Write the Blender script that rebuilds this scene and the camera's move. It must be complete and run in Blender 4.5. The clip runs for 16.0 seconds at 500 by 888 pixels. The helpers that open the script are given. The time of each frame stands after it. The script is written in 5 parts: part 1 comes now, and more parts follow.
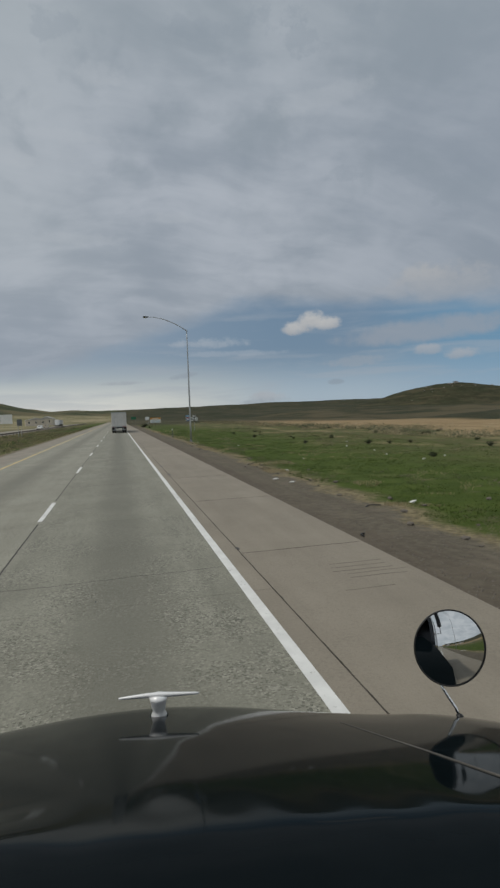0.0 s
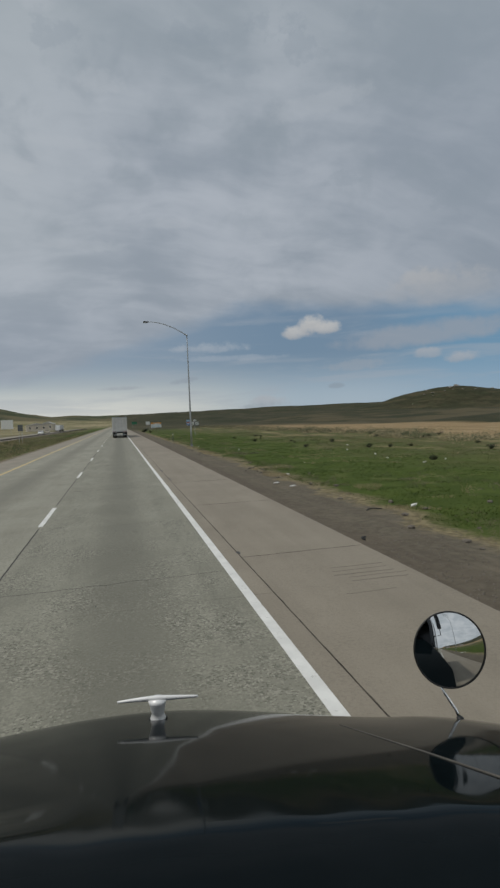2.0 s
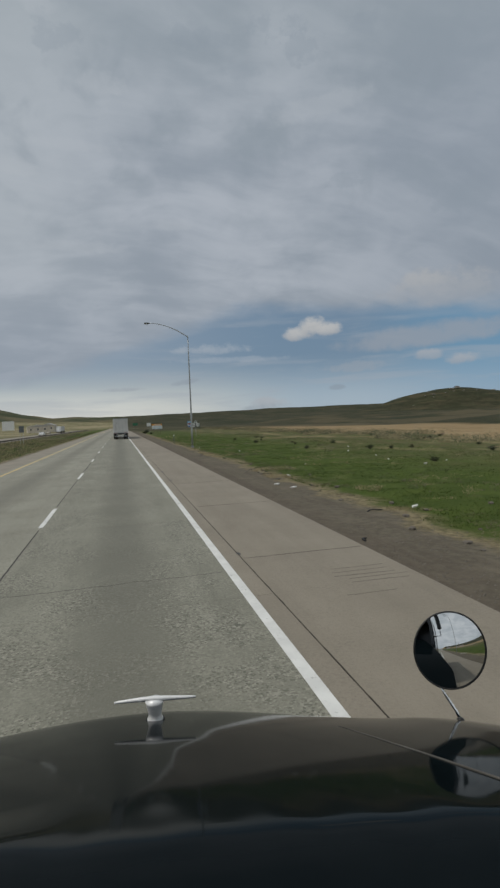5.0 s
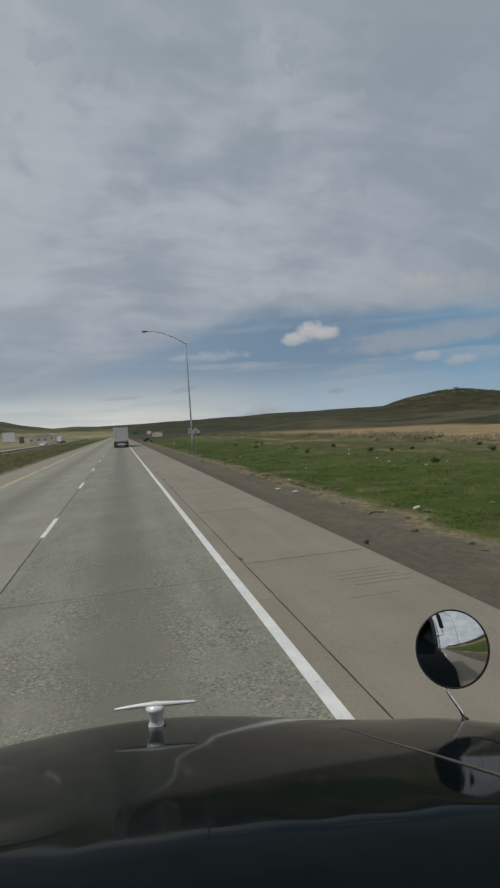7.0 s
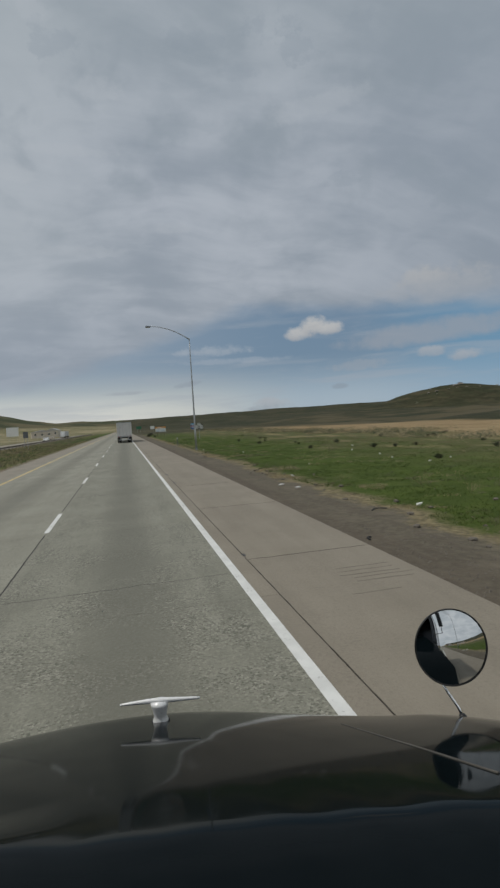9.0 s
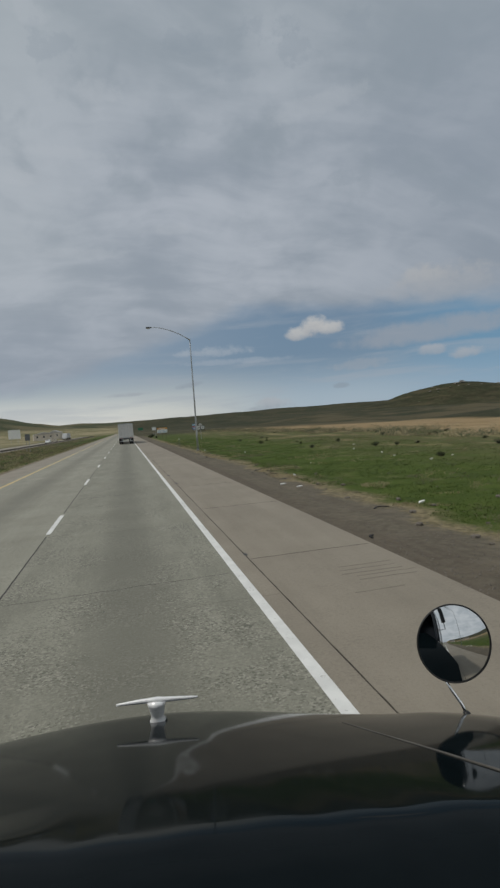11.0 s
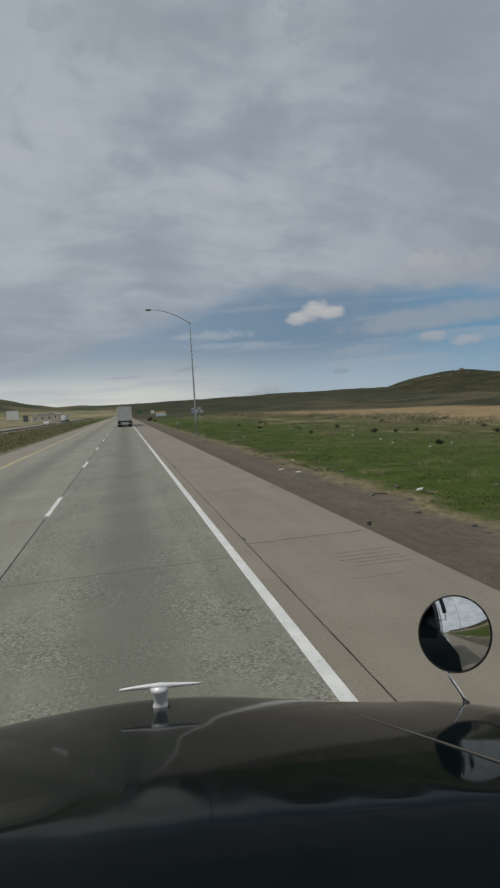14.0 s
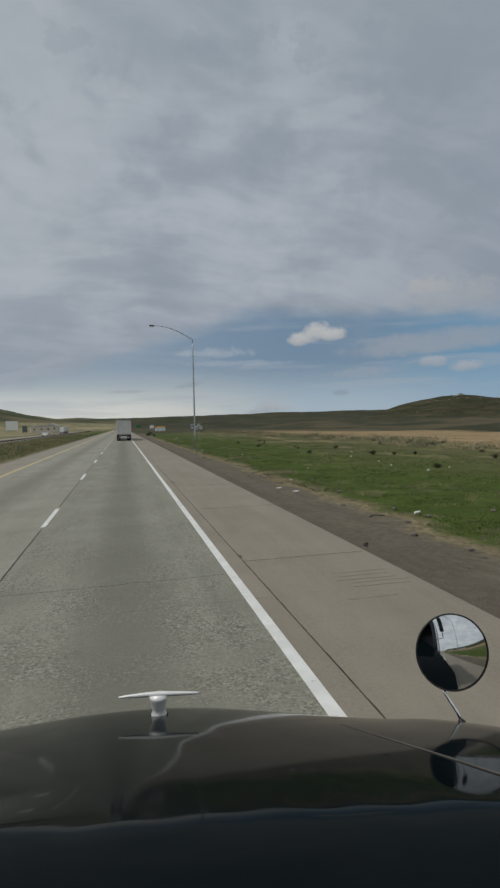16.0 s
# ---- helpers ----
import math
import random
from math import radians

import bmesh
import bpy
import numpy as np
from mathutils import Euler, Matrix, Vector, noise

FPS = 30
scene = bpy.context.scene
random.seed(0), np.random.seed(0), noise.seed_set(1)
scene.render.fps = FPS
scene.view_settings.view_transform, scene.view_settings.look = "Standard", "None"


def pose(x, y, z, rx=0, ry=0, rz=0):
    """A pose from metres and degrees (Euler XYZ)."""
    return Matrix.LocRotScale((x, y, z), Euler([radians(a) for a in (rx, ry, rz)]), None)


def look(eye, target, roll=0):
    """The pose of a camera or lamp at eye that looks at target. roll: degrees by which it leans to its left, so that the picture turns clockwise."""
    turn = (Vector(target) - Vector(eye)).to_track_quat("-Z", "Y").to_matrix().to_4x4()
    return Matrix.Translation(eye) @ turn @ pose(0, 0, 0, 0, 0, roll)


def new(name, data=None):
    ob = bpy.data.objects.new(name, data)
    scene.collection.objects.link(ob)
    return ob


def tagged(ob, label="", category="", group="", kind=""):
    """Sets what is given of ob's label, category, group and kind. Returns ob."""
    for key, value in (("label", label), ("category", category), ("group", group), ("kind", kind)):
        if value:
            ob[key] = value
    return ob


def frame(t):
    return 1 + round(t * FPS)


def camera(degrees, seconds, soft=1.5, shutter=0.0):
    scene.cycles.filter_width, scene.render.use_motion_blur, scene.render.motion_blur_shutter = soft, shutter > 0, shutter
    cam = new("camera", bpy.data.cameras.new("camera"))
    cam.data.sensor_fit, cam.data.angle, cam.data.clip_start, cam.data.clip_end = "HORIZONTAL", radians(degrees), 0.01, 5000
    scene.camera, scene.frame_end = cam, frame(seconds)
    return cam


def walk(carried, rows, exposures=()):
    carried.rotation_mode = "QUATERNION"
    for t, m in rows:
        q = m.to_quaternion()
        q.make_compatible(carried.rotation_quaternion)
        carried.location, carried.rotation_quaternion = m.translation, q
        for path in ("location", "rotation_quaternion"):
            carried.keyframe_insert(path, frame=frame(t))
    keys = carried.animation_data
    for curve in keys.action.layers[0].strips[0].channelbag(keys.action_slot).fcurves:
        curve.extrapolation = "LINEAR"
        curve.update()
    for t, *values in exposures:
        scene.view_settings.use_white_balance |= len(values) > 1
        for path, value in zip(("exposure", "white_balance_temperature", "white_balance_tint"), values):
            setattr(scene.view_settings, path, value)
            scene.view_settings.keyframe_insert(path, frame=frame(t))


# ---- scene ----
# ---------------------------------------------------------------- camera and its walk
cam = camera(51.0, 16.0, soft=2.5)
PATH = [
    (0.0, pose(0.059, -0.003, 2.460, 86.81, 1.99, -14.15)),
    (0.5, pose(0.067, 0.012, 2.467, 86.16, 1.67, -13.88)),
    (1.0, pose(0.112, 0.052, 2.435, 86.41, 3.45, -13.36)),
    (1.5, pose(0.108, 0.033, 2.455, 86.39, 3.10, -13.39)),
    (2.0, pose(0.067, -0.007, 2.452, 87.28, 2.27, -14.09)),
    (2.5, pose(0.096, 0.002, 2.462, 86.59, 3.13, -13.65)),
    (3.0, pose(0.094, 0.010, 2.455, 86.74, 2.68, -13.76)),
    (3.5, pose(0.103, -0.006, 2.456, 87.28, 3.46, -13.69)),
    (4.0, pose(0.124, 0.013, 2.456, 86.50, 4.44, -13.17)),
    (4.2, pose(0.091, 0.007, 2.442, 87.43, 2.73, -13.52)),
    (6.3, pose(0.076, 0.006, 2.438, 86.93, 2.09, -14.21)),
    (6.5, pose(0.107, 0.028, 2.446, 85.74, 3.32, -13.61)),
    (7.0, pose(0.097, 0.010, 2.422, 88.07, 3.54, -13.97)),
    (7.5, pose(0.084, -0.000, 2.447, 86.98, 2.97, -13.96)),
    (8.0, pose(0.060, -0.000, 2.437, 87.63, 1.79, -13.88)),
    (8.5, pose(0.069, -0.007, 2.437, 87.72, 2.06, -14.17)),
    (9.0, pose(0.093, -0.023, 2.448, 87.56, 3.48, -13.62)),
    (9.2, pose(0.104, 0.015, 2.420, 87.16, 3.09, -13.30)),
    (11.3, pose(0.118, 0.005, 2.423, 87.62, 4.11, -13.46)),
    (11.5, pose(0.073, -0.003, 2.430, 87.77, 1.78, -13.73)),
    (12.0, pose(0.116, 0.002, 2.415, 88.03, 4.50, -13.17)),
    (12.5, pose(0.079, -0.002, 2.439, 86.78, 2.82, -13.64)),
    (13.0, pose(0.096, -0.014, 2.431, 87.65, 3.91, -14.22)),
    (13.5, pose(0.090, -0.011, 2.429, 87.76, 4.69, -13.29)),
    (14.0, pose(0.096, 0.025, 2.438, 85.91, 3.16, -13.57)),
    (14.5, pose(0.052, -0.006, 2.437, 87.72, 1.30, -13.53)),
    (15.0, pose(0.100, -0.008, 2.426, 87.87, 3.88, -13.47)),
    (15.5, pose(0.119, 0.025, 2.422, 86.64, 4.15, -13.03)),
    (16.0, pose(0.057, -0.013, 2.426, 87.88, 1.25, -13.66)),
]
walk(cam, PATH)

# ---------------------------------------------------------------- world, sun
SUN_AZ, SUN_EL = radians(-78), radians(58)          # from the road's direction, to the left; height


def nodes_of(tree):
    tree.nodes.clear()

    def n(kind, *links):
        node = tree.nodes.new(kind)
        for i, value in enumerate(links):
            if value is None:
                continue
            if isinstance(value, bpy.types.NodeSocket):
                tree.links.new(value, node.inputs[i])
            else:
                node.inputs[i].default_value = value
        return node

    def m(op, a, b=None, c=None):
        node = tree.nodes.new("ShaderNodeMath")
        node.operation = op
        for i, value in enumerate((a, b, c)):
            if value is None:
                continue
            if isinstance(value, bpy.types.NodeSocket):
                tree.links.new(value, node.inputs[i])
            else:
                node.inputs[i].default_value = value
        return node.outputs[0]

    def step(value, lo, hi, a=0.0, b=1.0):
        node = tree.nodes.new("ShaderNodeMapRange")
        node.interpolation_type = "SMOOTHSTEP"
        tree.links.new(value, node.inputs["Value"])
        for key, v in (("From Min", lo), ("From Max", hi), ("To Min", a), ("To Max", b)):
            node.inputs[key].default_value = v
        return node.outputs["Result"]

    def mix(fac, a, b):
        node = tree.nodes.new("ShaderNodeMix")
        node.data_type = "RGBA"
        for key, value in ((0, fac), (6, a), (7, b)):
            if isinstance(value, bpy.types.NodeSocket):
                tree.links.new(value, node.inputs[key])
            else:
                node.inputs[key].default_value = value if key == 0 else (*value, 1.0)
        return node.outputs[2]

    def noisy(vector, scale, detail=4.0, rough=0.55, distortion=0.0):
        node = tree.nodes.new("ShaderNodeTexNoise")
        if vector is not None:
            tree.links.new(vector, node.inputs["Vector"])
        node.inputs["Scale"].default_value = scale
        node.inputs["Detail"].default_value = detail
        node.inputs["Roughness"].default_value = rough
        node.inputs["Distortion"].default_value = distortion
        return node.outputs["Fac"]

    def combine(x, y, z):
        return n("ShaderNodeCombineXYZ", x, y, z).outputs[0]

    return n, m, step, mix, noisy, combine


def build_sky():
    world = bpy.data.worlds.new("sky")
    scene.world = world
    world.use_nodes = True
    tree = world.node_tree
    n, m, step, mix, noisy, combine = nodes_of(tree)
    way = n("ShaderNodeTexCoord").outputs["Generated"]
    sep = n("ShaderNodeSeparateXYZ", way)
    x, y, z = sep.outputs[0], sep.outputs[1], sep.outputs[2]
    az = m("MULTIPLY", m("ARCTAN2", x, y), 180 / math.pi)        # degrees from the road's direction
    el = m("MULTIPLY", m("ARCSINE", z), 180 / math.pi)           # degrees over the horizon
    air = n("ShaderNodeTexSky")
    air.sky_type, air.sun_disc, air.sun_elevation, air.sun_rotation = "NISHITA", False, SUN_EL, SUN_AZ
    air.altitude, air.dust_density = 900.0, 1.6
    # open sky: haze low down, whiter towards the road's end, clear blue to the right
    high = mix(step(az, -4.0, 20.0), (2.25, 2.88, 3.62), (1.45, 2.20, 3.08))
    high = mix(step(az, 24.0, 38.0), high, (1.25, 2.50, 3.75))
    low = mix(step(az, 4.0, 22.0), (4.75, 5.05, 5.00), (3.25, 4.10, 4.95))
    low = mix(step(az, 24.0, 40.0), low, (2.30, 3.40, 4.60))
    clear = mix(step(el, 1.2, 7.2), low, high)
    clear = mix(m("MULTIPLY", step(az, 16.0, -4.0), step(el, 4.4, 0.6)), clear, (6.3, 6.35, 6.05))
    clear = mix(0.88, air.outputs[0], clear)
    # the closed layer: soft ripples across the wind, drawn together towards the horizon
    lift = m("ADD", m("MAXIMUM", z, 0.012), 0.35)
    qx, qy = m("DIVIDE", x, lift), m("DIVIDE", y, lift)
    warp = m("SUBTRACT", noisy(combine(qx, qy, 0.0), 2.2, 3, 0.5), 0.5)
    wx = m("ADD", m("MULTIPLY", qx, 0.62), m("MULTIPLY", warp, 0.35))
    wy = m("ADD", m("MULTIPLY", qy, 1.35), m("MULTIPLY", warp, 0.30))
    ripple = noisy(combine(wx, wy, 0.3), 5.2, 5, 0.50)
    fine = noisy(combine(m("MULTIPLY", wx, 0.8), wy, 3.1), 14.0, 4, 0.55)
    blotch = noisy(combine(m("MULTIPLY", x, 1.0), y, m("MULTIPLY", z, 1.5)), 7.5, 4, 0.48, 0.25)
    broad = noisy(way, 2.4, 2, 0.5)
    tone = m("ADD", m("ADD", m("MULTIPLY", ripple, 0.33), m("MULTIPLY", fine, 0.16)), m("ADD", m("MULTIPLY", blotch, 0.33), m("MULTIPLY", broad, 0.18)))
    tone = step(tone, 0.39, 0.62)
    layer = mix(tone, (2.74, 3.16, 3.68), (3.92, 4.30, 4.82))
    layer = mix(step(az, 14.0, 40.0, 0.0, 0.45), layer, (2.36, 2.80, 3.36))
    layer = mix(m("MULTIPLY", step(az, 6.0, -14.0, 0.0, 0.62), step(el, 8.0, 20.0)), layer, (4.15, 4.55, 4.90))
    layer = mix(step(el, 24.0, 38.0, 0.0, 0.22), layer, (2.75, 3.28, 3.40))
    layer = mix(m("MULTIPLY", step(el, 15.0, 6.0, 0.0, 0.50), step(az, 18.0, -6.0)), layer, (2.85, 3.30, 3.90))
    # torn darker rags high up
    rags = noisy(combine(m("MULTIPLY", x, 1.0), y, m("MULTIPLY", z, 1.1)), 10.0, 4, 0.50, 0.25)
    layer = mix(m("MULTIPLY", step(rags, 0.50, 0.70, 0.0, 0.50), step(el, 14.0, 24.0)), layer, (2.45, 2.90, 3.35))
    # the layer ends along a slanting front
    edge = m("ADD", step(az, -14.0, 16.0, 4.6, 11.9), step(az, 24.0, 38.0, 0.0, -1.1))
    edge = m("ADD", edge, m("ADD", step(az, 52.0, 85.0, 0.0, -20.0), step(az, -30.0, -65.0, 0.0, -20.0)))
    layer = mix(m("MAXIMUM", step(az, 60.0, 110.0), step(az, -50.0, -100.0)), layer, mix(tone, (4.1, 4.5, 4.8), (5.6, 5.9, 6.1)))
    ragged = m("SUBTRACT", noisy(combine(m("MULTIPLY", az, 0.06), m("MULTIPLY", el, 0.16), 0.0), 1.6, 5, 0.55), 0.5)
    below = m("SUBTRACT", m("ADD", edge, m("MULTIPLY", ragged, 4.0)), el)
    col = mix(step(below, -1.0, 1.5), layer, clear)
    # thin veils in the open sky
    veil = noisy(combine(m("MULTIPLY", az, 0.075), m("MULTIPLY", el, 0.62), 4.0), 1.0, 5, 0.55, 0.3)
    veil = m("MULTIPLY", step(veil, 0.47, 0.66), m("MULTIPLY", step(below, 0.2, 2.4), step(el, -0.5, 2.0)))
    col = mix(m("MULTIPLY", veil, 0.42), col, (3.35, 3.75, 4.25))
    curl = m("SUBTRACT", noisy(combine(m("MULTIPLY", az, 0.30), m("MULTIPLY", el, 0.42), 1.0), 1.0, 5, 0.58), 0.5)
    curl2 = m("SUBTRACT", noisy(combine(m("MULTIPLY", az, 0.95), m("MULTIPLY", el, 1.15), 2.0), 1.0, 4, 0.6), 0.5)
    # lone clouds: direction, height, half width, half height, density, ruffle, tilt, top colour, base colour
    warm, pale, grey, dim = (4.75, 4.80, 4.80), (3.75, 3.95, 4.25), (3.05, 3.40, 3.85), (2.35, 2.75, 3.25)
    dusk, light = (2.55, 3.00, 3.50), (4.15, 4.50, 4.90)
    for a, e, w, h, dense, ruffle, tilt, top, base in (
            (-5.2, 34.4, 2.6, 1.4, 0.30, 2.8, 0.0, dusk, dusk),
            (18.3, 36.1, 3.2, 1.4, 0.36, 2.8, 0.0, dusk, dusk),
            (21.1, 33.8, 2.2, 1.4, 0.32, 2.8, 0.0, dusk, dusk),
            (9.5, 35.2, 3.8, 0.9, 0.30, 2.4, 0.0, dusk, dusk),
            (27.7, 35.1, 1.8, 1.0, 0.30, 2.6, 0.0, dusk, dusk),
            (14.4, 32.8, 2.6, 0.9, 0.30, 1.5, 0.0, dusk, dusk),
            (24.8, 23.3, 2.2, 0.8, 0.32, 2.2, 0.0, dusk, dusk),
            (32.1, 23.1, 2.6, 1.1, 0.34, 2.2, 0.1, dusk, dusk),
            (36.3, 20.4, 4.6, 1.6, 0.42, 2.2, 0.0, dusk, dusk),
            (0.0, 31.4, 2.6, 1.1, 0.36, 1.4, 0.0, light, light),
            (-6.0, 36.4, 2.4, 1.2, 0.36, 1.4, 0.0, light, light),
            (-9.0, 24.3, 3.0, 0.9, 0.42, 1.2, 0.0, light, light),
            (-4.0, 26.6, 5.5, 0.6, 0.30, 1.2, 0.0, light, light),
            (-3.2, 17.9, 4.5, 0.7, 0.30, 1.2, 0.0, light, light),
            (5.5, 20.2, 3.2, 0.7, 0.30, 1.2, 0.0, light, light),
            (23.0, 29.6, 5.5, 1.3, 0.30, 1.2, 0.12, light, light),
            (33.0, 7.9, 10.0, 1.6, 0.75, 0.55, 0.05, (2.85, 3.2, 3.7), (2.85, 3.2, 3.7)),
            (34.0, 12.3, 5.6, 2.2, 0.55, 1.1, 0.0, (3.85, 3.98, 4.15), grey),
            (32.4, 13.1, 2.4, 1.6, 0.45, 1.2, 0.0, (4.1, 4.2, 4.3), grey),
            (10.0, 7.8, 4.4, 0.75, 0.55, 1.6, 0.0, (3.6, 4.1, 4.65), (3.3, 3.8, 4.4)),
            (12.0, 6.6, 6.2, 0.42, 0.45, 1.2, 0.0, (3.5, 4.0, 4.6), (3.3, 3.8, 4.4)),
            (19.3, 8.95, 1.50, 0.95, 0.90, 1.0, 0.0, warm, (3.6, 3.75, 3.95)),
            (21.0, 9.65, 1.60, 1.30, 0.96, 1.0, 0.0, warm, (3.6, 3.75, 3.95)),
            (22.8, 9.30, 1.50, 0.90, 0.90, 1.0, 0.0, warm, (3.6, 3.75, 3.95)),
            (33.0, 6.0, 1.5, 0.75, 0.62, 1.2, 0.0, pale, grey),
            (36.2, 5.4, 2.2, 0.72, 0.72, 1.2, 0.05, pale, grey),
            (25.0, 5.2, 3.6, 0.70, 0.45, 1.6, 0.0, grey, grey),
            (23.5, 3.2, 1.0, 0.40, 0.50, 1.2, 0.0, dim, dim),
            (16.2, 1.75, 2.1, 0.85, 0.70, 1.2, 0.0, pale, (2.75, 3.15, 3.6)),
            (14.6, 1.3, 1.7, 0.40, 0.55, 1.0, 0.0, (2.75, 3.1, 3.5), (2.6, 3.0, 3.4)),
            (0.4, 3.75, 2.9, 0.30, 0.60, 0.8, 0.02, (3.1, 3.4, 3.8), (3.0, 3.3, 3.7)),
            (7.2, 4.4, 1.5, 0.42, 0.60, 1.0, 0.15, (2.7, 3.1, 3.6), (2.6, 3.0, 3.5))):
        u = m("DIVIDE", m("SUBTRACT", az, a), w)
        v = m("SUBTRACT", m("DIVIDE", m("SUBTRACT", el, e), h), m("MULTIPLY", u, tilt * w / h))
        flat = m("MULTIPLY", m("LESS_THAN", v, 0.0), 0.8)          # flatter bases
        r = m("ADD", m("MULTIPLY", u, u), m("MULTIPLY", m("MULTIPLY", v, v), m("ADD", flat, 1.0)))
        r = m("ADD", r, m("ADD", m("MULTIPLY", curl, ruffle * 2.3), m("MULTIPLY", curl2, ruffle * 1.35)))
        body = step(r, 1.20, 0.10, 0.0, dense)
        puff = mix(step(m("ADD", v, m("MULTIPLY", curl2, 1.4)), -0.9, 0.6), base, top)
        col = mix(body, col, puff)
    col = mix(step(z, -0.002, -0.02), col, (1.1, 1.1, 0.9))
    back = n("ShaderNodeBackground", col, 0.1)
    out = n("ShaderNodeOutputWorld")
    tree.links.new(back.outputs[0], out.inputs[0])


build_sky()
sun = new("sun", bpy.data.lights.new("sun", "SUN"))
sun.data.energy, sun.data.angle, sun.data.color = 1.5, radians(3.0), (1.0, 0.95, 0.87)
sun.matrix_world = look((0, 0, 0), (-math.sin(SUN_AZ) * math.cos(SUN_EL), -math.cos(SUN_AZ) * math.cos(SUN_EL), -math.sin(SUN_EL)))

# ---------------------------------------------------------------- materials
def surface(name, dark, light, scale=1.0, rough=(0.7, 0.9), bump=0.0, bump_scale=None, metal=0.0, spots=None, stretch=(1, 1, 1),
            vary=0.0, coat=0.0, local=False, ior=1.45):
    """Two scales of noise between two colours; spots: colour, scale, threshold, amount of a third."""
    mat = bpy.data.materials.new(name)
    mat.use_nodes = True
    tree = mat.node_tree
    n, m, step, mix, noisy, combine = nodes_of(tree)
    place = n("ShaderNodeTexCoord").outputs["Object"] if local else n("ShaderNodeNewGeometry").outputs["Position"]
    stretched = n("ShaderNodeVectorMath", place, stretch)
    stretched.operation = "MULTIPLY"
    place = stretched.outputs[0]
    big, small = noisy(place, scale, 4, 0.6), noisy(place, scale * 14, 5, 0.65)
    tone = step(m("ADD", m("MULTIPLY", big, 0.6), m("MULTIPLY", small, 0.4)), 0.32, 0.68)
    col = mix(tone, dark, light)
    if spots:
        c, s, edge, amount = spots
        col = mix(m("MULTIPLY", step(noisy(place, s, 4, 0.6), edge, edge + 0.07), amount), col, c)
    if vary:
        chance = n("ShaderNodeObjectInfo").outputs["Random"]
        hsv = n("ShaderNodeHueSaturation", None, None, step(chance, 0.0, 1.0, 1 - vary, 1 + vary), 1.0, col)
        col = hsv.outputs[0]
    shader = n("ShaderNodeBsdfPrincipled")
    tree.links.new(col, shader.inputs["Base Color"])
    tree.links.new(step(small, 0.3, 0.7, rough[0], rough[1]), shader.inputs["Roughness"])
    shader.inputs["Metallic"].default_value = metal
    shader.inputs["IOR"].default_value = ior
    shader.inputs["Coat Weight"].default_value = coat
    if bump:
        b = n("ShaderNodeBump")
        b.inputs["Strength"].default_value = 0.6
        b.inputs["Distance"].default_value = bump
        tree.links.new(noisy(place, bump_scale or scale * 20, 4, 0.6), b.inputs["Height"])
        tree.links.new(b.outputs[0], shader.inputs["Normal"])
    out = n("ShaderNodeOutputMaterial")
    tree.links.new(shader.outputs[0], out.inputs[0])
    return mat


